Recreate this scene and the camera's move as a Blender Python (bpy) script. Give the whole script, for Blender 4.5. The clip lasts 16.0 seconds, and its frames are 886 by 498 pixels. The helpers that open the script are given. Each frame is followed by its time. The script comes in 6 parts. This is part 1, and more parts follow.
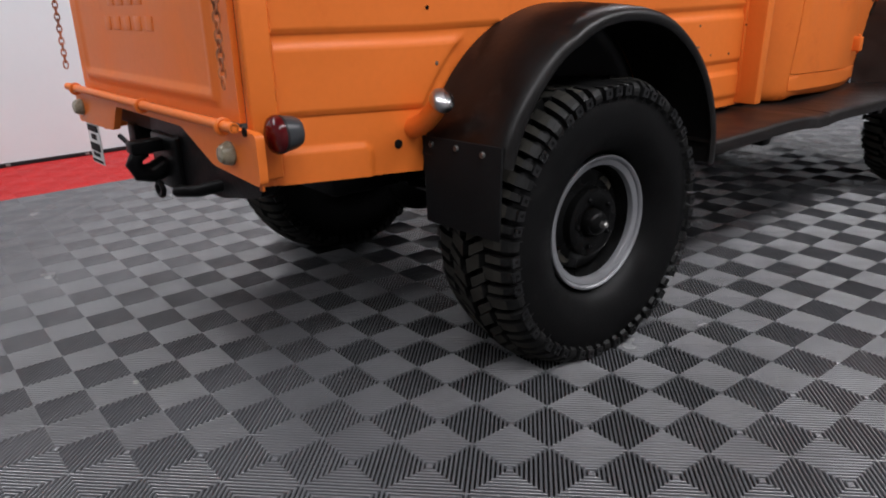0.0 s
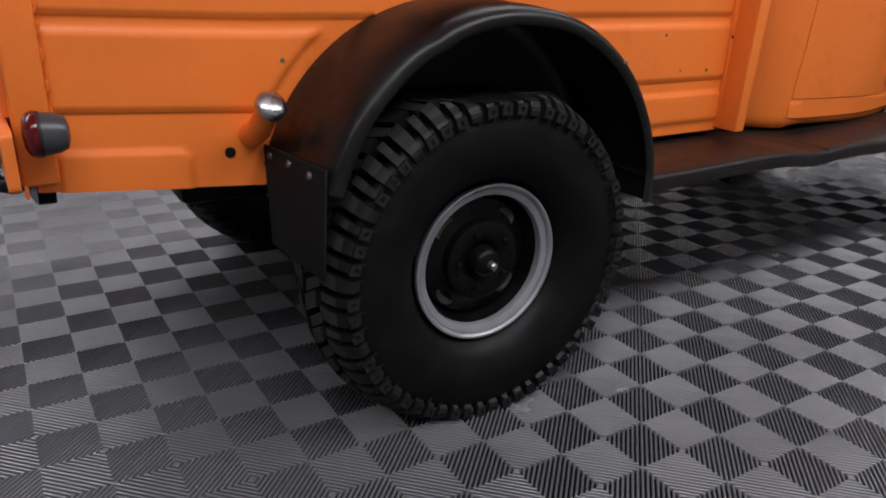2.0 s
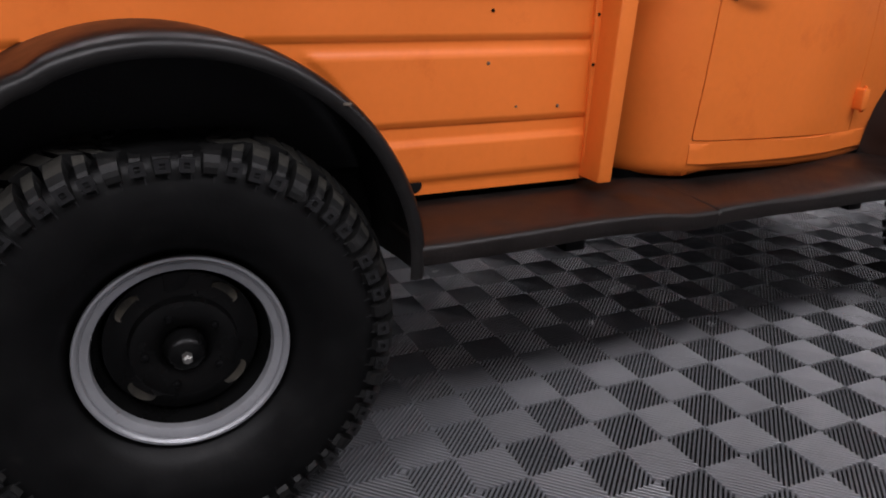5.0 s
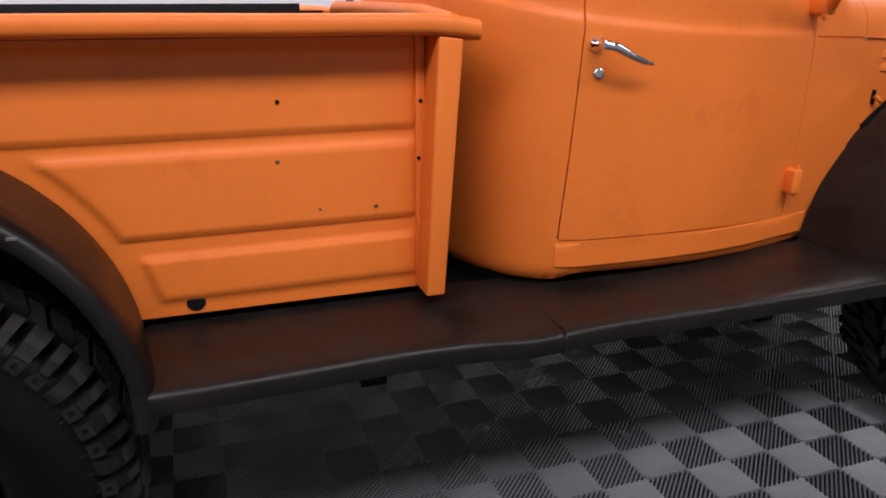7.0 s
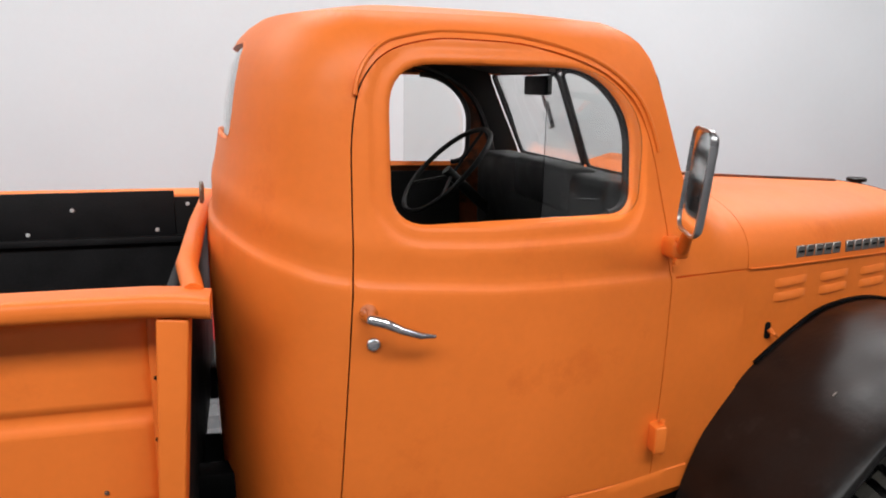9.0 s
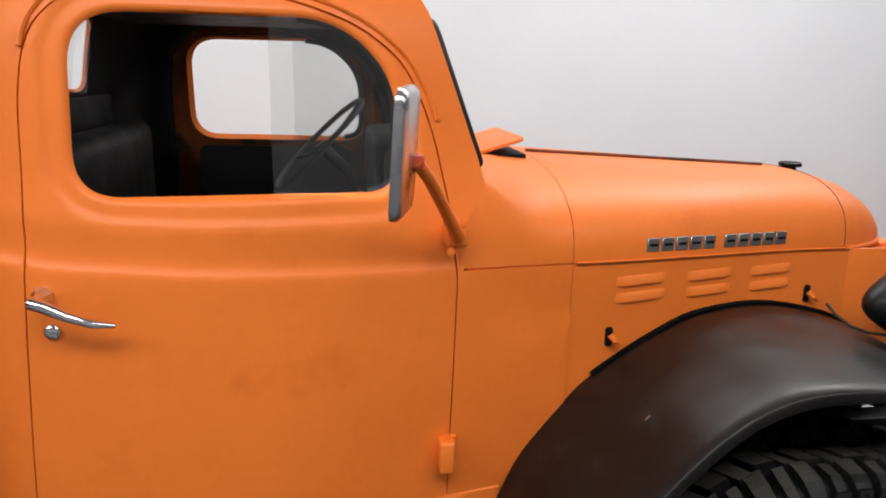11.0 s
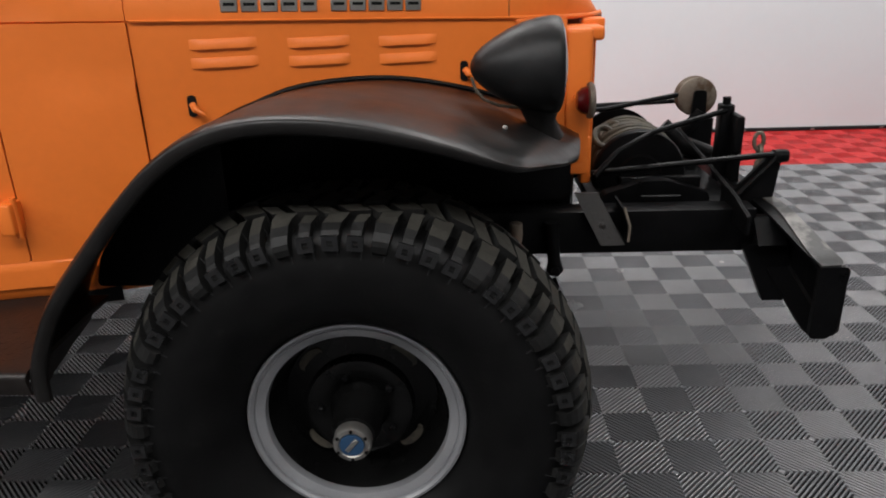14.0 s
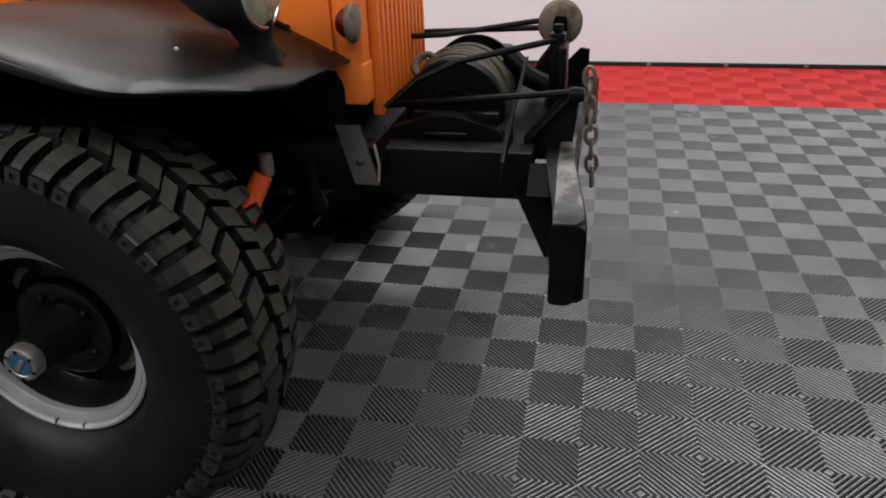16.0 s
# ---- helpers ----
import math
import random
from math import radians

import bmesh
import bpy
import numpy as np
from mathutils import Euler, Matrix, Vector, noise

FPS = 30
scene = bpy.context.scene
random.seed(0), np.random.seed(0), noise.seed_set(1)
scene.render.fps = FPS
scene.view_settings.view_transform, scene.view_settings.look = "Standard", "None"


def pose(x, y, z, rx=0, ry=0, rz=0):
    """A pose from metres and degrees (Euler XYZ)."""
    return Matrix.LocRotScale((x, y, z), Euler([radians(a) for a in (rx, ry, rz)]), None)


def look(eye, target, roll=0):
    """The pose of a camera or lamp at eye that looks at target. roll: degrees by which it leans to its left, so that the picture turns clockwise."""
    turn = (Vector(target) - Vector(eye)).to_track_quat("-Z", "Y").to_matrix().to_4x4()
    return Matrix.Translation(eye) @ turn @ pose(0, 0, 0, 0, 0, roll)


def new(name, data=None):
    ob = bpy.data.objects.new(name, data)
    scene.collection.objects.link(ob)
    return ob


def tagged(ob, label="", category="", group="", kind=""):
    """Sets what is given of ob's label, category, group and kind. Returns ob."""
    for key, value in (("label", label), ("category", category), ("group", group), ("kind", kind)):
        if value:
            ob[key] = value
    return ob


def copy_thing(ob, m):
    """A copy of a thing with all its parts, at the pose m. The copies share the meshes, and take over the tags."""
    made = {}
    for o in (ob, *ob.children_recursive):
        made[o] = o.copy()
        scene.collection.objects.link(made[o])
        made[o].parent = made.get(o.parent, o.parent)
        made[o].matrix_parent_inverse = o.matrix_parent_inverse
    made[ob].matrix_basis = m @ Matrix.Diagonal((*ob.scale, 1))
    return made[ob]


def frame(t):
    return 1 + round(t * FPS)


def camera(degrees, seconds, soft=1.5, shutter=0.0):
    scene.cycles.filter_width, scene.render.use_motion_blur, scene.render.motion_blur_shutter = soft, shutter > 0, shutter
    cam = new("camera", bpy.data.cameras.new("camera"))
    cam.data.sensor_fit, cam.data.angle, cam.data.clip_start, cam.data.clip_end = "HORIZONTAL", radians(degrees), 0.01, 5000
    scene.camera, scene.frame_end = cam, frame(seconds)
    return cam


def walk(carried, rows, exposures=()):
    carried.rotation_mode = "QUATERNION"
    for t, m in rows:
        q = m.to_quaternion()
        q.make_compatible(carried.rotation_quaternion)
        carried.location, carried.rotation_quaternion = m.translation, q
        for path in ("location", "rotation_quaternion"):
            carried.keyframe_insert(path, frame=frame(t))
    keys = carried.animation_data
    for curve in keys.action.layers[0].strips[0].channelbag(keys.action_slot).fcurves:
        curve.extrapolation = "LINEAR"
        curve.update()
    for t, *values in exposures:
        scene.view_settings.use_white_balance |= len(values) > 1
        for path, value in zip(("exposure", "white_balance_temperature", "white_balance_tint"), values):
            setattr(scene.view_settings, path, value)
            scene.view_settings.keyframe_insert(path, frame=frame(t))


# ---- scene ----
cam = camera(62.4, 16.0, soft=1.9)
PATH = [
    (0, (-1.598, -1.49, 1.215), (-0.432, -0.012, 0.539), -1.6),
    (0.5, (-1.419, -1.461, 1.206), (-0.265, 0.02, 0.516), -0.8),
    (1, (-1.239, -1.458, 1.199), (-0.119, 0.047, 0.506), 0.0),
    (1.5, (-1.048, -1.538, 1.227), (-0.023, 0.026, 0.518), 1.1),
    (2, (-0.871, -1.539, 1.226), (0.12, 0.043, 0.51), 1.8),
    (2.5, (-0.696, -1.516, 1.229), (0.281, 0.069, 0.498), 2.3),
    (3, (-0.519, -1.499, 1.228), (0.434, 0.098, 0.493), 2.6),
    (3.5, (-0.328, -1.549, 1.254), (0.553, 0.089, 0.516), 2.7),
    (4, (-0.148, -1.566, 1.251), (0.684, 0.108, 0.539), 2.0),
    (4.2, (-0.089, -1.548, 1.249), (0.741, 0.129, 0.542), 1.8),
    (6.3, (0.636, -1.522, 1.272), (1.287, 0.248, 0.607), -0.1),
    (6.5, (0.713, -1.503, 1.293), (1.354, 0.273, 0.634), -0.2),
    (7, (0.904, -1.426, 1.393), (1.537, 0.356, 0.744), 0.3),
    (7.5, (1.117, -1.395, 1.516), (1.721, 0.423, 0.941), 0.3),
    (8, (1.32, -1.359, 1.674), (1.891, 0.492, 1.176), 0.4),
    (8.2, (1.392, -1.353, 1.718), (1.95, 0.514, 1.269), 0.3),
    (10.3, (2.072, -1.155, 1.764), (2.466, 0.759, 1.338), 1.6),
    (10.5, (2.171, -1.168, 1.749), (2.524, 0.752, 1.314), 1.4),
    (11, (2.41, -1.198, 1.707), (2.687, 0.726, 1.235), 1.2),
    (11.5, (2.624, -1.223, 1.633), (2.852, 0.704, 1.148), 0.9),
    (12, (2.846, -1.268, 1.58), (2.986, 0.653, 1.042), 0.4),
    (12.5, (3.081, -1.325, 1.531), (3.115, 0.58, 0.923), -0.6),
    (13, (3.254, -1.308, 1.47), (3.278, 0.579, 0.809), -0.7),
    (13.5, (3.443, -1.279, 1.43), (3.448, 0.595, 0.729), -0.9),
    (14, (3.668, -1.287, 1.378), (3.614, 0.577, 0.657), -1.7),
    (14.5, (3.865, -1.26, 1.335), (3.78, 0.584, 0.565), -2.3),
    (15, (4.076, -1.185, 1.324), (3.941, 0.624, 0.48), -2.5),
    (15.5, (4.334, -1.148, 1.315), (4.076, 0.635, 0.447), -3.1),
    (16, (4.568, -1.072, 1.332), (4.173, 0.673, 0.437), -2.0),
]
EXPOSURES = [(0, -0.13, 6500, 13), (1.5, -0.14, 6500, 14), (3.5, -0.18, 6500, 18), (7, -0.06, 6500, 16), (8.2, 0.0, 6600, 11), (10.3, 0.0, 6750, 10), (16, 0.0, 6750, 10)]
walk(cam, [(t, look(eye, target, roll)) for t, eye, target, roll in PATH], EXPOSURES)

from mathutils.geometry import delaunay_2d_cdt

# ---- world and light ----
YC = 0.92          # the truck's centre line; its nose points along +x
CELL = 0.1524      # side of one ribbed check of the floor tiles
world = bpy.data.worlds.new("world")
scene.world = world
world.use_nodes = True
world.node_tree.nodes["Background"].inputs[0].default_value = (1, 1, 1, 1)
world.node_tree.nodes["Background"].inputs[1].default_value = 0.05
CEIL = 4.3
LAMPS = [(-4.5, 2.6, 98), (-1.2, 2.6, 95), (2.1, 2.6, 90), (5.4, 2.6, 124), (8.7, 2.6, 70), (-4.5, -2.4, 66), (-1.2, -2.4, 128), (2.1, -2.4, 140), (5.4, -2.4, 84), (8.7, -2.4, 24)]
for lx, ly, watts in LAMPS:
    lamp = bpy.data.lights.new("ceiling_tube", "AREA")
    lamp.shape, lamp.size, lamp.size_y, lamp.energy, lamp.color = "RECTANGLE", 2.8, 1.1, watts, (0.972, 0.985, 1.012)
    ob = new("ceiling_tube_light", lamp)
    ob.matrix_world = pose(lx, ly, CEIL - 0.09)


# ---- materials ----
def mat(name, colour, rough=0.5, metal=0.0, vary=0.15, scale=6.0, bump=0.0, bump_scale=60.0, coat=0.0, wear=None, wear_scale=9.0, wear_at=0.62, island=False, spec=0.5, uneven=0.09):
    """A painted or moulded surface: colour that varies at two scales, uneven gloss, fine relief, worn spots."""
    m = bpy.data.materials.new(name)
    m.use_nodes = True
    nt = m.node_tree
    bsdf = nt.nodes["Principled BSDF"]
    bsdf.inputs["Metallic"].default_value = metal
    bsdf.inputs["Coat Weight"].default_value = coat
    bsdf.inputs["Specular IOR Level"].default_value = spec
    bsdf.inputs["Coat Roughness"].default_value = 0.25
    geo = nt.nodes.new("ShaderNodeNewGeometry")
    big = nt.nodes.new("ShaderNodeTexNoise")
    big.inputs["Scale"].default_value, big.inputs["Detail"].default_value = scale, 6
    fine = nt.nodes.new("ShaderNodeTexNoise")
    fine.inputs["Scale"].default_value, fine.inputs["Detail"].default_value = scale * 14, 4
    for n in (big, fine):
        nt.links.new(geo.outputs["Position"], n.inputs["Vector"])
    both = nt.nodes.new("ShaderNodeMath")
    both.operation = "MULTIPLY_ADD"
    both.inputs[1].default_value = 0.35
    nt.links.new(fine.outputs["Fac"], both.inputs[0])
    nt.links.new(big.outputs["Fac"], both.inputs[2])
    ramp = nt.nodes.new("ShaderNodeMapRange")
    ramp.inputs["From Min"].default_value, ramp.inputs["From Max"].default_value = 0.45, 0.95
    ramp.inputs["To Min"].default_value, ramp.inputs["To Max"].default_value = 1 - vary, 1 + vary
    nt.links.new(both.outputs[0], ramp.inputs["Value"])
    mul = nt.nodes.new("ShaderNodeVectorMath")
    mul.operation = "SCALE"
    mul.inputs[0].default_value = colour
    nt.links.new(ramp.outputs[0], mul.inputs["Scale"])
    out = mul.outputs[0]
    if wear:
        spots = nt.nodes.new("ShaderNodeTexNoise")
        spots.inputs["Scale"].default_value, spots.inputs["Detail"].default_value, spots.inputs["Roughness"].default_value = wear_scale, 8, 0.65
        nt.links.new(geo.outputs["Position"], spots.inputs["Vector"])
        edge = nt.nodes.new("ShaderNodeMapRange")
        edge.inputs["From Min"].default_value, edge.inputs["From Max"].default_value = wear_at, wear_at + 0.12
        nt.links.new(spots.outputs["Fac"], edge.inputs["Value"])
        mix = nt.nodes.new("ShaderNodeMix")
        mix.data_type = "RGBA"
        nt.links.new(edge.outputs[0], mix.inputs["Factor"])
        nt.links.new(out, mix.inputs["A"])
        mix.inputs["B"].default_value = (*wear, 1)
        out = mix.outputs["Result"]
    if island:
        info = nt.nodes.new("ShaderNodeObjectInfo")
        rng = nt.nodes.new("ShaderNodeMapRange")
        rng.inputs["To Min"].default_value, rng.inputs["To Max"].default_value = 0.9, 1.1
        nt.links.new(info.outputs["Random"], rng.inputs["Value"])
        sc = nt.nodes.new("ShaderNodeVectorMath")
        sc.operation = "SCALE"
        nt.links.new(out, sc.inputs[0])
        nt.links.new(rng.outputs[0], sc.inputs["Scale"])
        out = sc.outputs[0]
    nt.links.new(out, bsdf.inputs["Base Color"])
    gloss = nt.nodes.new("ShaderNodeMapRange")
    gloss.inputs["From Min"].default_value, gloss.inputs["From Max"].default_value = 0.3, 0.7
    gloss.inputs["To Min"].default_value, gloss.inputs["To Max"].default_value = max(0.02, rough - uneven), min(1, rough + uneven)
    nt.links.new(big.outputs["Fac"], gloss.inputs["Value"])
    nt.links.new(gloss.outputs[0], bsdf.inputs["Roughness"])
    if bump:
        grain = nt.nodes.new("ShaderNodeTexNoise")
        grain.inputs["Scale"].default_value, grain.inputs["Detail"].default_value = bump_scale, 3
        nt.links.new(geo.outputs["Position"], grain.inputs["Vector"])
        bm_ = nt.nodes.new("ShaderNodeBump")
        bm_.inputs["Strength"].default_value, bm_.inputs["Distance"].default_value = 1.0, bump
        nt.links.new(grain.outputs["Fac"], bm_.inputs["Height"])
        nt.links.new(bm_.outputs[0], bsdf.inputs["Normal"])
    return m


def glass(name, colour, rough=0.0):
    m = bpy.data.materials.new(name)
    m.use_nodes = True
    b = m.node_tree.nodes["Principled BSDF"]
    b.inputs["Base Color"].default_value = (*colour, 1)
    b.inputs["Transmission Weight"].default_value = 1.0
    b.inputs["Roughness"].default_value = rough
    b.inputs["IOR"].default_value = 1.45
    return m


ORANGE = mat("orange_paint", (0.82, 0.187, 0.026), 0.49, 0, 0.07, 3.0, 0.0006, 26, 0.04, spec=0.32, wear=(0.73, 0.150, 0.019), wear_scale=4, wear_at=0.58)
BLACK = mat("black_paint", (0.0080, 0.0072, 0.0068), 0.37, 0, 0.35, 6, 0.0007, 44, 0.0, spec=0.28, wear=(0.017, 0.0155, 0.0145), wear_scale=10, wear_at=0.58)
CHASSIS = mat("chassis_black", (0.0035, 0.0035, 0.0038), 0.36, 0, 0.4, 9, 0.0008, 90, wear=(0.016, 0.0135, 0.011), wear_scale=16, wear_at=0.67, spec=0.09)
BOARD = mat("board_black", (0.011, 0.0085, 0.0075), 0.42, 0, 0.35, 8, 0.0008, 120, wear=(0.022, 0.017, 0.014), wear_scale=9, spec=0.28)
BEDLINER = mat("bed_liner_black", (0.012, 0.012, 0.013), 0.6, 0, 0.4, 9, 0.001, 160, spec=0.2)
RUBBER = mat("tyre_rubber", (0.0032, 0.0032, 0.0033), 0.47, 0, 0.35, 12, 0.0005, 90, wear=(0.008, 0.0078, 0.0075), wear_scale=18, wear_at=0.60, spec=0.18)
TREAD = mat("tread_rubber", (0.007, 0.007, 0.0068), 0.55, 0, 0.4, 12, 0.0008, 110, wear=(0.016, 0.015, 0.014), wear_scale=11, wear_at=0.57, spec=0.26)
SEAL = mat("rubber_seal", (0.014, 0.014, 0.015), 0.55, spec=0.3)
SILVER = mat("silver_rim_paint", (0.36, 0.365, 0.38), 0.36, 0.6, 0.1, 9, 0.0005, 70, wear=(0.16, 0.13, 0.10), wear_scale=26, wear_at=0.68)
DISH = mat("gloss_black_disc", (0.0035, 0.0035, 0.0035), 0.3, 0, 0.3, 10, 0.0006, 40, wear=(0.012, 0.010, 0.008), wear_scale=12, wear_at=0.66, spec=0.14)
CHROME = mat("chrome", (0.75, 0.75, 0.76), 0.12, 1.0, 0.05)
STEEL = mat("dull_steel", (0.33, 0.32, 0.30), 0.42, 0.9, 0.2, 20, wear=(0.2, 0.13, 0.08), wear_scale=30)
RUSTY = mat("weathered_steel", (0.20, 0.165, 0.13), 0.55, 0.5, 0.3, 22, 0.001, 120, wear=(0.10, 0.06, 0.035), wear_scale=20, wear_at=0.5)
ROPE = mat("winch_cable", (0.058, 0.050, 0.032), 0.7, 0, 0.35, 30, 0.002, 160, wear=(0.035, 0.032, 0.024), wear_scale=22, wear_at=0.5)
CHAINRUST = mat("rusty_orange_chain", (0.50, 0.15, 0.05), 0.6, 0.0, 0.4, 40, wear=(0.20, 0.07, 0.03), wear_scale=30, wear_at=0.5)
REDLENS = mat("red_lens", (0.095, 0.003, 0.004), 0.12, 0, 0.1)
CLEARLENS = mat("clear_lens", (0.30, 0.27, 0.19), 0.28, 0, 0.35, 30, wear=(0.20, 0.17, 0.10), wear_scale=40, wear_at=0.55)
GREYPLASTIC = mat("grey_lamp_body", (0.045, 0.048, 0.052), 0.35)
DUST = mat("dusty_tread_top", (0.036, 0.034, 0.029), 0.85, 0, 0.35, 14, 0.0008, 120, wear=(0.024, 0.023, 0.021), wear_scale=13, wear_at=0.55, spec=0.15)
SHOCK = mat("orange_shock", (0.75, 0.10, 0.02), 0.4)
REDPAINT = mat("red_clamp", (0.5, 0.05, 0.02), 0.5)
DULLCHROME = mat("scratched_chrome", (0.52, 0.52, 0.53), 0.30, 1.0, 0.15, 14, 0.0003, 90, wear=(0.30, 0.29, 0.28), wear_scale=18, wear_at=0.58)
BLUE = mat("blue_badge", (0.015, 0.05, 0.11), 0.35)
TILE = mat("grey_tile_plastic", (0.108, 0.111, 0.119), 0.25, 0, 0.10, 4, 0, 60, 0.5, wear=(0.097, 0.099, 0.104), wear_scale=2.2, wear_at=0.56, island=True, spec=1.0, uneven=0.025)
REDTILE = mat("red_tile_plastic", (0.46, 0.014, 0.014), 0.40, 0, 0.1, 4, island=True)
# near-black colour carries the shade of the rib gaps and wheel well
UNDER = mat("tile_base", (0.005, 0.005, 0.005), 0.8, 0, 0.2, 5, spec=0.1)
SLAB = mat("plain_floor", (0.13, 0.13, 0.135), 0.5, 0, 0.2, 2)
# grey of the unseen walls, chosen for how much light they throw back
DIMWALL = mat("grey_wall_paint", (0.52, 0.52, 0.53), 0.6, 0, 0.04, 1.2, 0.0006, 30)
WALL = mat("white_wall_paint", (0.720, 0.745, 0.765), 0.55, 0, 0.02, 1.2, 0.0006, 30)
CEILING = mat("ceiling_white", (0.75, 0.75, 0.74), 0.8, 0, 0.03, 2)
SEAT = mat("dark_vinyl", (0.012, 0.013, 0.013), 0.55, 0, 0.3, 12, 0.001, 200, spec=0.18)
TRIM = mat("dark_trim", (0.012, 0.012, 0.012), 0.6, 0, 0.2, 12, spec=0.2)
PAPER = mat("white_tag", (0.75, 0.75, 0.74), 0.5)
MARK = mat("black_print", (0.007, 0.007, 0.007), 0.6, spec=0.12)
GLASS = glass("window_glass", (0.93, 0.95, 0.94))
TINT = glass("dusty_glass", (0.86, 0.88, 0.87), 0.02)
FLAP = mat("flap_rubber", (0.009, 0.009, 0.0095), 0.75, 0, 0.3, 10, 0.0006, 80, wear=(0.016, 0.015, 0.014), wear_scale=14, spec=0.15)
SCUFFED = mat("scuffed_black_steel", (0.024, 0.0235, 0.023), 0.42, 0.3, 0.4, 14, 0.0008, 60, wear=(0.13, 0.124, 0.115), wear_scale=9, wear_at=0.46)
LAMPBLACK = mat("dull_black_paint", (0.0075, 0.0077, 0.008), 0.42, 0, 0.35, 9, 0.0007, 60, spec=0.30, wear=(0.016, 0.0155, 0.015), wear_scale=20, wear_at=0.60)
# tan for the lit surfaces that show through the hand holes
HOLE_TAN = mat("dusty_drum_behind_hole", (0.060, 0.052, 0.038), 0.7, 0, 0.4, 25, wear=(0.02, 0.018, 0.014), wear_scale=22, wear_at=0.5)
SHOULDER_RUBBER = mat("glossy_shoulder_rubber", (0.008, 0.008, 0.0084), 0.32, 0, 0.5, 14, 0.0004, 120, spec=0.55)
# orange darkened in its colour for the dimness inside the cab
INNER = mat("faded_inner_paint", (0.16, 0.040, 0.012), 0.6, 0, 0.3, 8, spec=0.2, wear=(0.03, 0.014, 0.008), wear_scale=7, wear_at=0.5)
MIRROR = mat("mirror_silver", (0.85, 0.86, 0.87), 0.03, 1.0, 0.01)


# ---- mesh helpers ----
def part(name, bm, material, parent=None, label="", smooth=40):
    """Links a bmesh as one mesh object under a thing or a part; bm may also be (points, faces)."""
    me = bpy.data.meshes.new(name)
    if isinstance(bm, tuple):
        me.from_pydata([tuple(p) for p in bm[0]], [], [tuple(f) for f in bm[1]])
        me.validate()
    else:
        bmesh.ops.recalc_face_normals(bm, faces=bm.faces)
        bm.to_mesh(me)
        bm.free()
    me.materials.append(material)
    if smooth:
        me.shade_smooth()
        me.set_sharp_from_angle(angle=radians(smooth))
    ob = new(name, me)
    if parent is not None:
        ob.parent = parent
        ob.matrix_parent_inverse = world_of(parent).inverted()
    if label:
        ob["label"] = label
    return ob


def world_of(ob):
    return ob.matrix_basis.copy()


def box(x0, x1, y0, y1, z0, z1, bevel=0.004, seg=2, bm=None, m=None):
    bm = bm or bmesh.new()
    got = bmesh.ops.create_cube(bm, size=1)["verts"]
    t = Matrix.Translation(((x0 + x1) / 2, (y0 + y1) / 2, (z0 + z1) / 2)) @ Matrix.Diagonal((abs(x1 - x0), abs(y1 - y0), abs(z1 - z0), 1))
    bmesh.ops.transform(bm, matrix=(m @ t) if m else t, verts=got)
    if bevel:
        edges = list({e for v in got for e in v.link_edges})
        bmesh.ops.bevel(bm, geom=edges, offset=bevel, segments=seg, affect="EDGES", profile=0.5)
    return bm


def lathe(profile, m=None, seg=48, bm=None, closed=False):
    """Revolves (radius, along) pairs about the local z axis."""
    bm = bm or bmesh.new()
    rings = []
    for r, a in profile:
        if r < 1e-5:
            rings.append([bm.verts.new((0, 0, a))])
        else:
            rings.append([bm.verts.new((r * math.cos(2 * math.pi * k / seg), r * math.sin(2 * math.pi * k / seg), a)) for k in range(seg)])
    pairs = list(zip(rings, rings[1:])) + ([(rings[-1], rings[0])] if closed else [])
    for a, b in pairs:
        for k in range(seg):
            n = (k + 1) % seg
            ring = [a[k % len(a)], a[n % len(a)], b[n % len(b)], b[k % len(b)]]
            ring = list(dict.fromkeys(ring))
            if len(ring) > 2:
                bm.faces.new(ring)
    if m:
        bmesh.ops.transform(bm, matrix=m, verts=[v for r in rings for v in r])
    return bm


def tube(points, r, seg=10, bm=None, closed=False):
    """A round bar along points."""
    bm = bm or bmesh.new()
    pts = [Vector(p) for p in points]
    n = len(pts)
    rings, up = [], None
    for i, p in enumerate(pts):
        a = pts[(i - 1) % n] if (closed or i > 0) else p
        b = pts[(i + 1) % n] if (closed or i < n - 1) else p
        d = (b - a).normalized()
        if up is None:
            up = d.orthogonal().normalized()
        up = (up - d * up.dot(d)).normalized()
        side = d.cross(up)
        rr = r[i] if isinstance(r, (list, tuple)) else r
        rings.append([bm.verts.new(p + rr * (math.cos(2 * math.pi * k / seg) * up + math.sin(2 * math.pi * k / seg) * side)) for k in range(seg)])
    for i in range(n if closed else n - 1):
        a, b = rings[i], rings[(i + 1) % n]
        for k in range(seg):
            bm.faces.new((a[k], a[(k + 1) % seg], b[(k + 1) % seg], b[k]))
    if not closed:
        bm.faces.new(rings[0][::-1])
        bm.faces.new(rings[-1])
    return bm


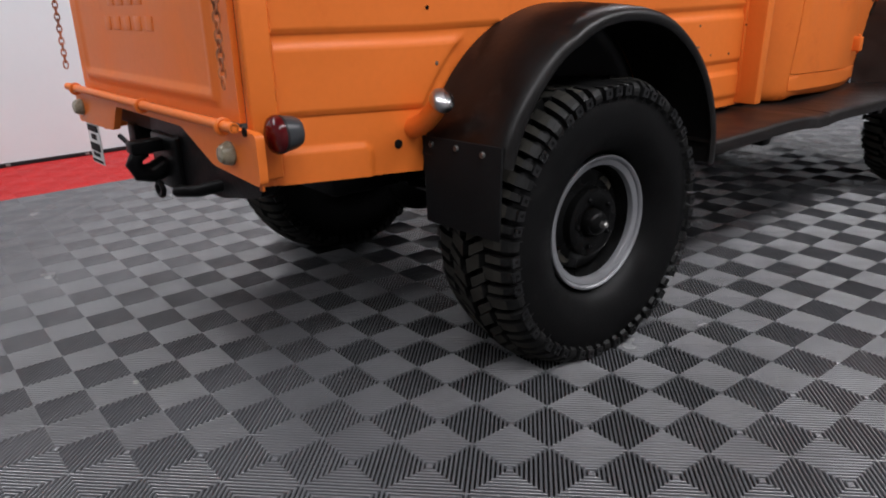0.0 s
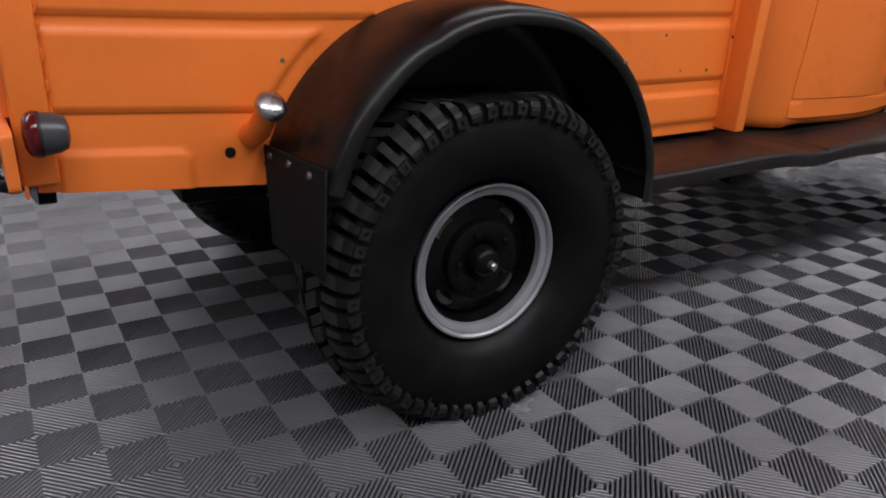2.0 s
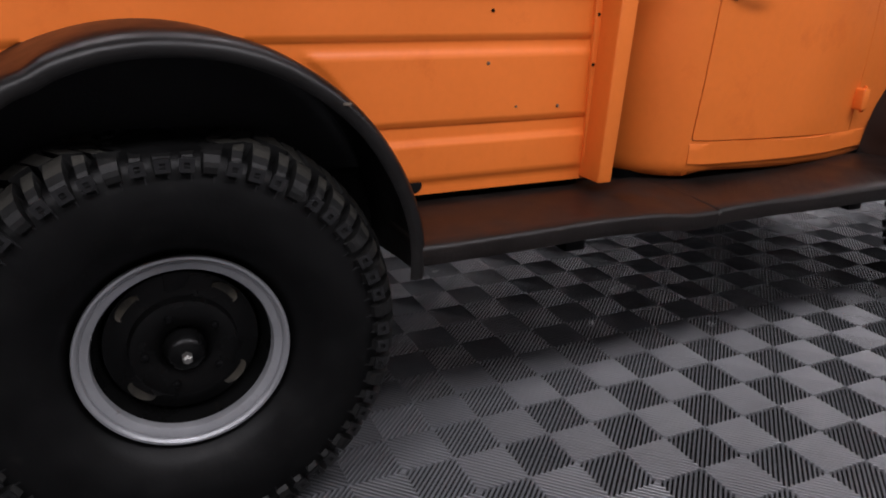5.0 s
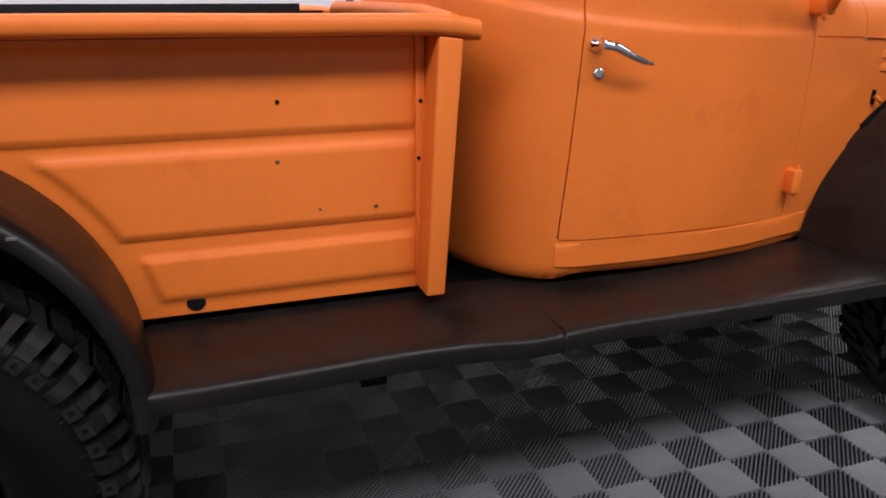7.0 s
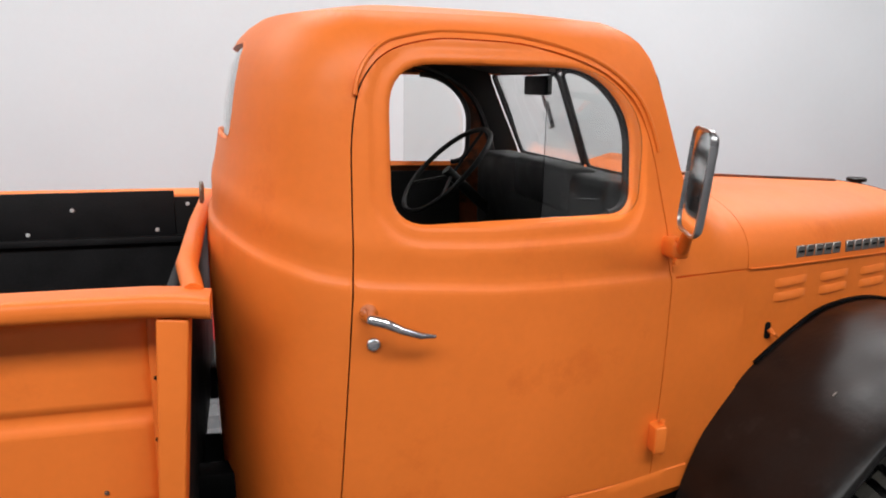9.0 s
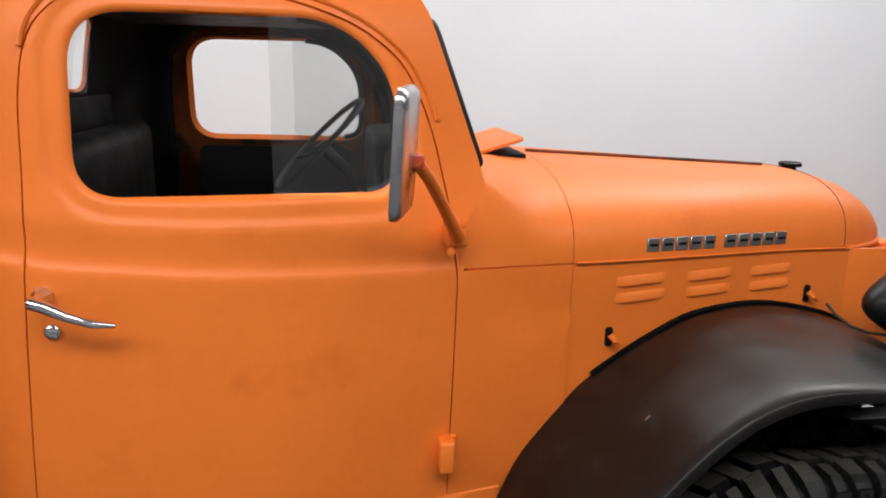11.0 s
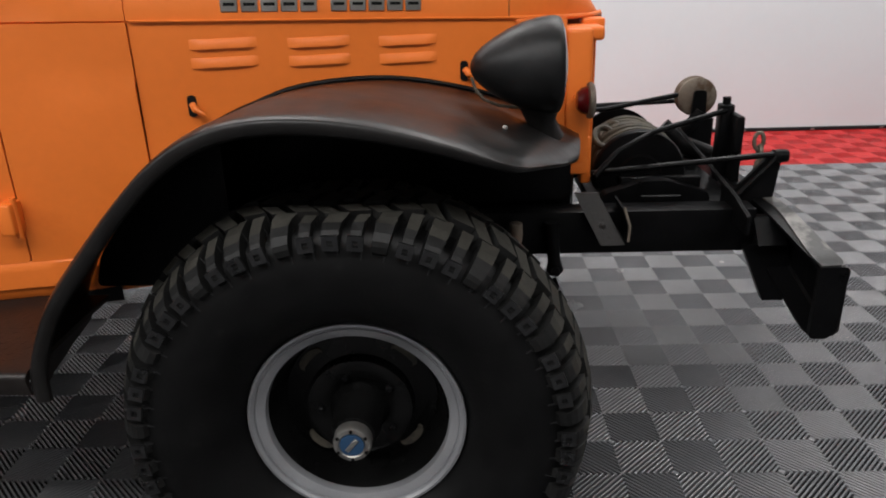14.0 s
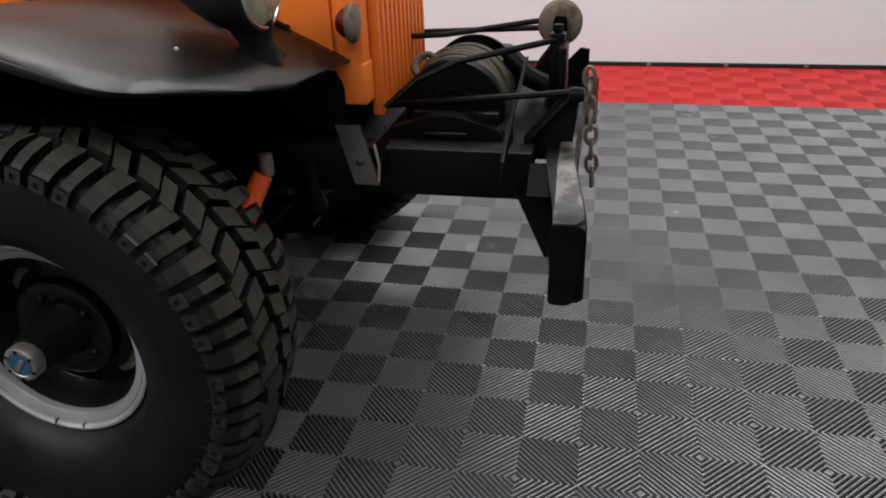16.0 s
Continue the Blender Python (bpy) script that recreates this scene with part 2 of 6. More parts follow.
def sheet(P, us, vs, thick, away):
    """A curved plate P(u, v) with a thickness; away points from its outer face to the inside."""
    nu, nv = len(us), len(vs)
    outer = [[Vector(P(u, v)) for v in vs] for u in us]
    inner = []
    for i in range(nu):
        row = []
        for j in range(nv):
            du = outer[min(i + 1, nu - 1)][j] - outer[max(i - 1, 0)][j]
            dv = outer[i][min(j + 1, nv - 1)] - outer[i][max(j - 1, 0)]
            n = du.cross(dv)
            n = n.normalized() if n.length > 1e-9 else Vector(away(outer[i][j])).normalized()
            if n.dot(Vector(away(outer[i][j]))) < 0:
                n = -n
            row.append(outer[i][j] + n * thick)
        inner.append(row)
    pts = [p for row in outer for p in row] + [p for row in inner for p in row]
    o = nu * nv
    ix = lambda i, j: i * nv + j
    faces = []
    for i in range(nu - 1):
        for j in range(nv - 1):
            q = (ix(i, j), ix(i + 1, j), ix(i + 1, j + 1), ix(i, j + 1))
            faces += [q, tuple(o + k for k in reversed(q))]
    for i in range(nu - 1):
        for j in (0, nv - 1):
            faces.append((ix(i, j), ix(i + 1, j), o + ix(i + 1, j), o + ix(i, j)))
    for j in range(nv - 1):
        for i in (0, nu - 1):
            faces.append((ix(i, j), ix(i, j + 1), o + ix(i, j + 1), o + ix(i, j)))
    bm = bmesh.new()
    vv = [bm.verts.new(p) for p in pts]
    for f in faces:
        try:
            bm.faces.new([vv[k] for k in f])
        except ValueError:
            pass
    bmesh.ops.remove_doubles(bm, verts=bm.verts, dist=1e-5)
    bmesh.ops.recalc_face_normals(bm, faces=bm.faces)
    return bm


def prism(outline, y0, y1):
    """An upright-plane outline of (x, z) pairs drawn out along y."""
    bm = bmesh.new()
    a = [bm.verts.new((x, y0, z)) for x, z in outline]
    b = [bm.verts.new((x, y1, z)) for x, z in outline]
    bm.faces.new(a)
    bm.faces.new(b[::-1])
    n = len(a)
    for k in range(n):
        bm.faces.new((a[k], b[k], b[(k + 1) % n], a[(k + 1) % n]))
    bmesh.ops.recalc_face_normals(bm, faces=bm.faces)
    return bm


def rounded(points, r, seg=6):
    """Rounds the corners of an outline of pairs; r: one radius or one for each corner."""
    out, n = [], len(points)
    for i in range(n):
        p, a, b = (Vector(points[k % n]) for k in (i, i - 1, i + 1))
        rad = r[i] if isinstance(r, (list, tuple)) else r
        da, db = (a - p), (b - p)
        k = min(rad, da.length * 0.49, db.length * 0.49)
        s, e = p + da.normalized() * k, p + db.normalized() * k
        for j in range(seg + 1):
            t = j / seg
            q = s * (1 - t) ** 2 + p * 2 * t * (1 - t) + e * t * t
            out.append((q.x, q.y))
    return out


def grow(outline, d):
    """Moves an outline outwards by d (inwards: minus)."""
    n, out = len(outline), []
    area = sum(outline[i][0] * outline[(i + 1) % n][1] - outline[(i + 1) % n][0] * outline[i][1] for i in range(n))
    s = 1 if area > 0 else -1
    for i in range(n):
        a, b = Vector(outline[i - 1]), Vector(outline[(i + 1) % n])
        t = (b - a).normalized()
        out.append((outline[i][0] + s * t.y * d, outline[i][1] - s * t.x * d))
    return out


def lerp_table(table, x):
    xs = [t[0] for t in table]
    return float(np.interp(x, xs, [t[1] for t in table]))


def soft_table(table, x, w=0.05):
    return sum(lerp_table(table, x + w * k) for k in (-1, -0.5, 0, 0.5, 1)) / 5


def far_side(ob, parent):
    """The same part on the truck's other side, mirrored across its centre line, with its own parts."""
    me = ob.data.copy()
    bm = bmesh.new()
    bm.from_mesh(me)
    bmesh.ops.transform(bm, matrix=Matrix.Translation((0, 2 * YC, 0)) @ Matrix.Diagonal((1, -1, 1, 1)), verts=bm.verts)
    bmesh.ops.reverse_faces(bm, faces=bm.faces)
    bm.to_mesh(me)
    bm.free()
    o = new(ob.name, me)
    o.parent = parent
    o.matrix_parent_inverse = world_of(parent).inverted()
    if "label" in ob:
        o["label"] = ob["label"]
    for c in list(ob.children):
        far_side(c, o)
    return o


# ---- the hall ----
def hall():
    tagged(part("wall_north", box(-9, 13, 4.90, 5.05, 0.0, CEIL, 0), WALL, smooth=0), "tall plain white painted wall behind the truck", "wall", kind="structure")
    # three unseen walls, added and greyed to hold down the fill light
    tagged(part("wall_south", box(-9, 13, -7.15, -7.0, 0.0, CEIL, 0), DIMWALL, smooth=0), "unseen wall closing the hall, greyed to limit bounced light", "wall", kind="structure")
    tagged(part("wall_west", box(-9.15, -9, -7.15, 5.05, 0.0, CEIL, 0), DIMWALL, smooth=0), "unseen end wall, greyed to limit bounced light", "wall", kind="structure")
    tagged(part("wall_east", box(13, 13.15, -7.15, 5.05, 0.0, CEIL, 0), DIMWALL, smooth=0), "unseen end wall, greyed to limit bounced light", "wall", kind="structure")
    tagged(part("ceiling", box(-9.15, 13.15, -7.15, 5.05, CEIL, CEIL + 0.1, 0), CEILING, smooth=0), "plain white ceiling with lamps", "ceiling", kind="structure")
    strip = tagged(part("baseboard", box(-9, 13, 4.882, 4.899, 0.001, 0.030, 0.003), SEAL, smooth=0), "thin black rubber strip along the foot of the white wall", "baseboard", kind="structure")
    for k in range(24):
        x = -4.2 + 0.57 * k
        part("clip", box(x - 0.016, x + 0.016, 4.872, 4.881, 0.004, 0.024, 0.002), STEEL, strip, "small bright metal clip")
    for lx, ly, _ in LAMPS:
        tagged(part("ceiling_light", box(lx - 1.43, lx + 1.43, ly - 0.58, ly + 0.58, CEIL - 0.075, CEIL - 0.003, 0.006), CEILING), "long white ceiling light fixture", "ceiling light", "ceiling lights")
    base = tagged(part("floor", box(-9, 13, -7, 5.0, -0.06, -0.0128, 0), UNDER, smooth=0), "floor of ribbed grey and red interlocking plastic tiles", "floor", kind="structure")
    return base


floor = hall()


def rib_tile():
    """Points and faces of one tile: two by two checks of slanting ribs, turned by a right angle from check to check."""
    pts, faces = [], []
    d, n = CELL * math.sqrt(2), 17
    pitch = d / n
    w = pitch * 0.30
    prof = [(-w, -0.012), (-w, -0.0044), (-0.86 * w, -0.0022), (-0.5 * w, -0.0007), (0.0, 0.0), (0.5 * w, -0.0007), (0.86 * w, -0.0022), (w, -0.0044), (w, -0.012)]
    for a in (0, 1):
        for b in (0, 1):
            s = 1 if (a + b) % 2 == 0 else -1
            ex, ey = Vector((1, s)).normalized(), Vector((-s, 1)).normalized()
            c = Vector((a * CELL + CELL / 2, b * CELL + CELL / 2))
            for k in range(n):
                o = -d / 2 + (k + 0.5) * pitch
                i = len(pts)
                for off, z in prof:
                    reach = max(d / 2 - abs(o + off), 0.001)
                    for u in (-reach, reach):
                        p = c + ex * u + ey * (o + off)
                        pts.append((p.x, p.y, z))
                faces += [(i + 2 * q, i + 2 * q + 1, i + 2 * q + 3, i + 2 * q + 2) for q in range(len(prof) - 1)]
    for bx, by in ((CELL, 0), (0, CELL), (CELL, 2 * CELL), (2 * CELL, CELL)):      # small square bosses, half on each tile
        i, h = len(pts), 0.0040
        lo = [max(0.0, bx - h), max(0.0, by - h)]
        hi = [min(2 * CELL, bx + h), min(2 * CELL, by + h)]
        for z in (-0.012, -0.0016):
            pts += [(lo[0], lo[1], z), (hi[0], lo[1], z), (hi[0], hi[1], z), (lo[0], hi[1], z)]
        faces += [(i + 4, i + 5, i + 6, i + 7)] + [(i + q, i + (q + 1) % 4, i + 4 + (q + 1) % 4, i + 4 + q) for q in range(4)]
    return pts, faces


def tiles():
    pts, faces = rib_tile()
    P, F = np.array(pts), np.array(faces)
    made = {}
    for colour, m in (("grey", TILE), ("red", REDTILE)):
        me = bpy.data.meshes.new("tile_" + colour)
        me.from_pydata(pts, [], faces)
        me.materials.append(m)
        me.shade_smooth()
        me.set_sharp_from_angle(angle=radians(60))
        made[colour] = me
    near, rest = [], {"grey": [], "red": []}
    for i in range(-31, 71, 2):
        for j in range(-19, 33, 2):
            colour = "red" if j >= 25 else "grey"
            x, y = i * CELL, j * CELL
            if colour == "grey" and -1.7 < x < 5.2 and -1.4 < y < 0.8:
                near.append((x, y))
            else:
                rest[colour].append((x, y))
    near.sort(key=lambda p: abs(p[1] + 0.2) + 0.1 * abs(p[0] - 1.8))
    rest["grey"] += near[300:]
    for x, y in near[:300]:
        ob = new("tile", made["grey"])
        ob.parent = floor
        ob.location = (x, y, 0)
    for colour, m in (("grey", TILE), ("red", REDTILE)):
        spots = np.array(rest[colour])
        k = len(spots)
        allp = (P[None] + np.c_[spots, np.zeros(k)][:, None]).reshape(-1, 3)
        allf = (F[None] + (np.arange(k) * len(P))[:, None, None]).reshape(-1, 4)
        me = bpy.data.meshes.new("far_tiles_" + colour)
        me.from_pydata(allp.tolist(), [], allf.tolist())
        me.shade_smooth()
        me.set_sharp_from_angle(angle=radians(60))
        me.materials.append(m)
        ob = new(colour + "_tiles", me)
        ob.parent = floor
        ob["kind"] = "stuff"
        ob["label"] = "ribbed " + colour + " plastic floor tiles"
    part("plain_area", box(-9, 13, -7, -19 * CELL, -0.0104, 0, 0), SLAB, floor, smooth=0)
    part("plain_area", box(-9, -31 * CELL, -19 * CELL, 5.0, -0.0104, 0, 0), SLAB, floor, smooth=0)
    part("plain_area", box(71 * CELL, 13, -19 * CELL, 5.0, -0.0104, 0, 0), SLAB, floor, smooth=0)


# ---- the truck ----
truck = tagged(new("pickup_truck"), "old orange pickup truck with black fenders and big mud tyres", "truck")
truck.matrix_basis = pose(1.8, YC, 0)

# plan of the flank: distance along the truck, and the outer skin's y on the near side
FLANK = [(1.40, 0.178), (1.68, 0.176), (1.85, 0.172), (2.10, 0.180), (2.30, 0.200), (2.50, 0.240), (2.65, 0.288), (2.93, 0.360), (3.05, 0.386), (3.20, 0.430), (3.60, 0.548), (3.80, 0.585), (4.10, 0.605)]


def flank(x):
    return soft_table(FLANK, x, 0.06)


# ---- wheels ----
# the tyres reach further inwards than outwards from the wheel's middle
INNER_REAR, INNER_FRONT = 1.32, 1.42


def tyre_mesh(front):
    prof = [(0.205, -0.085), (0.218, -0.128), (0.240, -0.138), (0.285, -0.140), (0.345, -0.146), (0.395, -0.143), (0.430, -0.134), (0.452, -0.120), (0.461, -0.100),
            (0.464, -0.05), (0.465, 0.0), (0.464, 0.05), (0.461, 0.100), (0.452, 0.120), (0.430, 0.134), (0.395, 0.143), (0.345, 0.146), (0.285, 0.140), (0.235, 0.126), (0.214, 0.112), (0.205, 0.085)]
    if front:
        prof[:4] = [(0.205, -0.010), (0.222, -0.035), (0.240, -0.066), (0.265, -0.118)]
    else:
        prof[:4] = [(0.209, -0.030), (0.226, -0.055), (0.243, -0.085), (0.268, -0.124)]
    wide = INNER_FRONT if front else INNER_REAR
    return lathe([(r, z * wide if z > 0 else z) for r, z in prof], seg=96)


SHOULDER = [(0.060, 0.4940), (0.098, 0.4860), (0.120, 0.4760), (0.137, 0.4630), (0.1475, 0.4490), (0.1500, 0.4390), (0.1475, 0.4260)]


def lug(bm, ang, half, z0, z1, skew):
    """One middle tread block, slanting by skew."""
    ring = []
    for low, k in ((True, 1.12), (False, 1.0)):
        for s, z in ((-1, z0), (1, z0), (1, z1), (-1, z1)):
            r = 0.452 if low else 0.512 - 4.0 * z * z
            a = ang + s * half * k + skew * (z - z0)
            ring.append(bm.verts.new((r * math.cos(a), r * math.sin(a), z)))
    b, t = ring[:4], ring[4:]
    bm.faces.new(t)
    for k in range(4):
        bm.faces.new((b[k], b[(k + 1) % 4], t[(k + 1) % 4], t[k]))


def shoulder_lug(bm, ang, half, side, start, end):
    """One shoulder block that rolls from the tread over to the sidewall."""
    rows = []
    for q, (z, r) in enumerate(SHOULDER[:end]):
        z = max(z, start)
        t = q / (len(SHOULDER) - 1)
        h = half * (1 - 0.22 * t)
        a = ang + side * 0.22 * (z - 0.06)
        low_r, low_z = (r - 0.030, z) if z < 0.12 else (r - 0.014, z - 0.020)
        rows.append([bm.verts.new((rr * math.cos(a + h * s * k), rr * math.sin(a + h * s * k), side * zz)) for rr, zz, s, k in ((low_r, low_z, -1, 1.15), (r, z, -1, 1.0), (r, z, 1, 1.0), (low_r, low_z, 1, 1.15))])
    for a, b in zip(rows, rows[1:]):
        for j in range(3):
            bm.faces.new((a[j], a[j + 1], b[j + 1], b[j]))
    bm.faces.new(rows[0])
    bm.faces.new(rows[-1][::-1])


def tread_mesh(front):
    """Wide and narrow shoulder blocks by turns, and two rows of slanting middle blocks."""
    bm = bmesh.new()
    n = 30
    pitch = 2 * math.pi / n
    for k in range(n):
        for s in (-1, 1):
            aa = pitch * (k + (0.5 if s > 0 else 0))
            shoulder_lug(bm, aa, 0.040, s, 0.060, 7)
            shoulder_lug(bm, aa + pitch * 0.50, 0.025, s, 0.074, 7)
            lug(bm, aa + 0.02, 0.046, s * 0.006, s * 0.052, s * 1.2)
            lug(bm, aa + pitch * 0.5 + 0.02, 0.032, s * 0.018, s * 0.066, s * 1.2)
    flat = -0.4715 if front else -0.4575
    wide = INNER_FRONT if front else INNER_REAR
    for v in bm.verts:
        if v.co.z > 0:
            v.co.z *= wide
        if v.co.x < flat:
            v.co.x = flat
    bmesh.ops.recalc_face_normals(bm, faces=bm.faces)
    for f in bm.faces:
        c = f.calc_center_median()
        out = Vector((c.x, c.y, 0)).normalized().dot(f.normal)
        f.material_index = 1 if out > 0.84 and math.hypot(c.x, c.y) > 0.47 else 0
    return bm


def shoulder_mesh(wide):
    """Small raised frames on the shoulder blocks, and thin ribs below them."""
    bm = bmesh.new()
    n = 60
    for k in range(n):
        for s in (-1, 1):
            a = 2 * math.pi * (k + (1 if s > 0 else 0)) / n + s * 0.019
            m = Matrix.Rotation(a, 4, "Z")
            if k % 4:
                for r0, r1, w0, w1 in ((0.4270, 0.4350, -0.0150, 0.0150), (0.4470, 0.4560, -0.0150, 0.0150), (0.4350, 0.4470, -0.0150, -0.0055), (0.4350, 0.4470, 0.0055, 0.0150)):
                    box(r0, r1, w0, w1, s * 0.1460, s * 0.1530, 0, 1, bm, m)
            box(0.402 + 0.012 * (k % 3 == 0), 0.432, -0.0016, 0.0016, s * 0.1330, s * 0.1402, 0, 1, bm, m @ Matrix.Rotation(0.024, 4, "Z"))
    for v in bm.verts:
        if v.co.z > 0:
            v.co.z *= wide
    bmesh.ops.recalc_face_normals(bm, faces=bm.faces)
    return bm


def wheel(front):
    """A wheel whose axle is local z, its outer face towards -z; turned upright when placed."""
    deep = 0.055 if front else 0.0
    disc = lathe([(r, z + deep) for r, z in [(0.0, -0.045), (0.045, -0.047), (0.062, -0.065), (0.106, -0.071), (0.1165, -0.0665), (0.120, -0.039), (0.150, -0.025), (0.170, -0.023), (0.174, 0.0), (0.170, 0.02), (0.0, 0.02)]], seg=64)
    w = part("wheel", disc, DISH)
    part("tyre", tyre_mesh(front), RUBBER, w, "mud tyre with a worn black sidewall", smooth=50)
    tread = part("tread", tread_mesh(front), TREAD, w, "chunky tread blocks with dusty tops", smooth=0)
    tread.data.materials.append(DUST)
    tread["kind"] = "stuff"
    part("shoulder_pattern", shoulder_mesh(INNER_FRONT if front else INNER_REAR), SHOULDER_RUBBER, w, "moulded shoulder ribs", smooth=0)["kind"] = "stuff"
    back, big = (0.082, 1.012) if front else (0.058, 0.992)
    rim = lathe([(r * big, z + back) for r, z in [(0.195, -0.112), (0.1955, -0.130), (0.198, -0.136), (0.206, -0.1390), (0.2155, -0.1415), (0.2165, -0.1400), (0.2185, -0.1400), (0.2200, -0.1470), (0.2260, -0.1520), (0.2315, -0.1515), (0.2335, -0.147), (0.2320, -0.134), (0.212, -0.11)]], seg=96)
    part("rim", rim, SILVER, w, "dull silver painted steel rim with a chipped edge", smooth=35)
    well = lathe([(0.160, 0.03 + deep), (0.170, -0.02 + deep), (0.174, -0.05 + back), (0.184, -0.090 + back), (0.199 * big, -0.126 + back)], seg=64)
    part("rim_well", well, DISH, w)
    for k in range(5):
        a = 2 * math.pi * k / 5 + 0.3
        m = Matrix.Rotation(a, 4, "Z") @ Matrix.Translation((0.085, 0, -0.066 + deep))
        part("lug_nut", lathe([(0.0, -0.014), (0.006, -0.014), (0.0085, -0.011), (0.0095, 0.004)], m, 6), CHASSIS, w, smooth=0)
    # hand holes are closed discs, coloured like lit surfaces behind them
    for k in range(4):
        a = 2 * math.pi * k / 4 + 0.75
        m = Matrix.Rotation(a, 4, "Z") @ Matrix.Translation((0.147, 0, -0.0265 + deep)) @ Matrix.Diagonal((0.72, 1.3, 1, 1))
        part("hand_hole", lathe([(0.0, 0.0), (0.022, 0.0), (0.026, -0.0022), (0.027, 0.001)], m, 20), HOLE_TAN, w)
    if front:
        out = Matrix.Translation((0, 0, -0.012))
        hub = part("locking_hub", lathe([(0.0, -0.136), (0.026, -0.136), (0.029, -0.139), (0.037, -0.138), (0.040, -0.132), (0.040, -0.110), (0.036, -0.106)], out, 40), STEEL, w, "worn chrome locking hub with a blue badge", smooth=30)
        part("hub_body", lathe([(0.034, -0.119), (0.044, -0.117), (0.052, -0.080), (0.056, -0.02), (0.075, 0.0), (0.08, 0.04)], seg=40), DISH, w, "black hub body")
        part("badge", lathe([(0.0, -0.1385), (0.025, -0.1385), (0.0255, -0.1365)], out, 32), BLUE, hub, "blue hub badge")
        part("badge_bar", box(-0.018, 0.018, -0.005, 0.005, -0.1525, -0.1506, 0.0008, 1, None, Matrix.Rotation(0.7, 4, "Z")), STEEL, hub)
        for k in range(6):
            m = Matrix.Rotation(math.pi * k / 3, 4, "Z") @ Matrix.Translation((0.033, 0, -0.1505))
            part("hub_screw", lathe([(0.0, -0.0025), (0.0035, -0.002), (0.004, 0.001)], m, 10), CHASSIS, hub)
        for a, mt in ((0.20, SEAL), (-0.12, RUSTY)):
            m = Matrix.Rotation(a, 4, "Z")
            part("rim_joint", box(0.2195, 0.2362, -0.0011, 0.0011, -0.0706, -0.058, 0, 1, None, m), mt, w)
    else:
        part("hub", lathe([(0.0, -0.104), (0.018, -0.103), (0.034, -0.098), (0.042, -0.086), (0.046, -0.060), (0.050, -0.028)], seg=40), DISH, w)
        part("centre_nut", lathe([(0.0, -0.126), (0.007, -0.126), (0.0115, -0.121), (0.0125, -0.100)], seg=6), STEEL, w, "worn centre nut", smooth=0)
    return w


AXLE_R, AXLE_F, HUB_Z, WHEEL_Y = 0.248, 3.434, 0.457, 0.098


def stand(x, near, turn):
    """Pose of a wheel: local x down at turn 0, outer face towards the side."""
    y = WHEEL_Y if near else 2 * YC - WHEEL_Y
    face = Matrix.Rotation(radians(-90 if near else 90), 4, "X")
    down = Matrix.Rotation(radians(90 if near else -90), 4, "Z")
    return Matrix.Translation((x, y + (0.008 if x > 2 else 0.0), HUB_Z + (0.014 if x > 2 else 0.0))) @ face @ down


for x, is_front in ((AXLE_R, False), (AXLE_F, True)):
    w = wheel(is_front)
    w.parent = truck
    w.matrix_parent_inverse = world_of(truck).inverted()
    w["label"] = ("front" if is_front else "rear") + " wheel with silver rim and black mud tyre"
    w.matrix_basis = stand(x, True, 0)
    copy_thing(w, stand(x, False, 0))


# ---- cargo bed ----
BX0, BX1, BZ0, BZ1, BY = -0.84, 1.445, 0.692, 1.31, 0.236
AX, AZ = 0.27, 0.62        # middle of the rear fender's arch


def arch_r(a):
    """Radius of the rear fender at the angle a."""
    return 0.533 + 0.014 * max(0.0, (a - 1.9) / 1.0)


def step(d, w=0.011):
    t = min(1.0, max(0.0, d / w + 0.5))
    return t * t * (3 - 2 * t)


def emboss(x, z):
    """How far the pressed side stands out: three raised fields with sunk strips between, following the fender."""
    a = math.atan2(z - AZ, x - AX)
    out = math.hypot(x - AX + 0.035, z - AZ) - arch_r(a) - 0.045
    top = min(z - 1.104, 1.29 - z, x + 0.765, 1.405 - x)
    mid = min(z - 0.886, 1.070 - z, x + 0.765, 1.405 - x, out)
    low = min(z - 0.732, 0.836 - z, x + 0.765 if x < AX else 9, 1.405 - x, out - 0.01)
    if x < AX:
        low = min(z - 0.66, 0.786 - z, x + 0.765, -0.478 - x - 1.5 * max(0.0, z - 0.772))
    return 0.011 * max(step(top), step(mid), step(low))


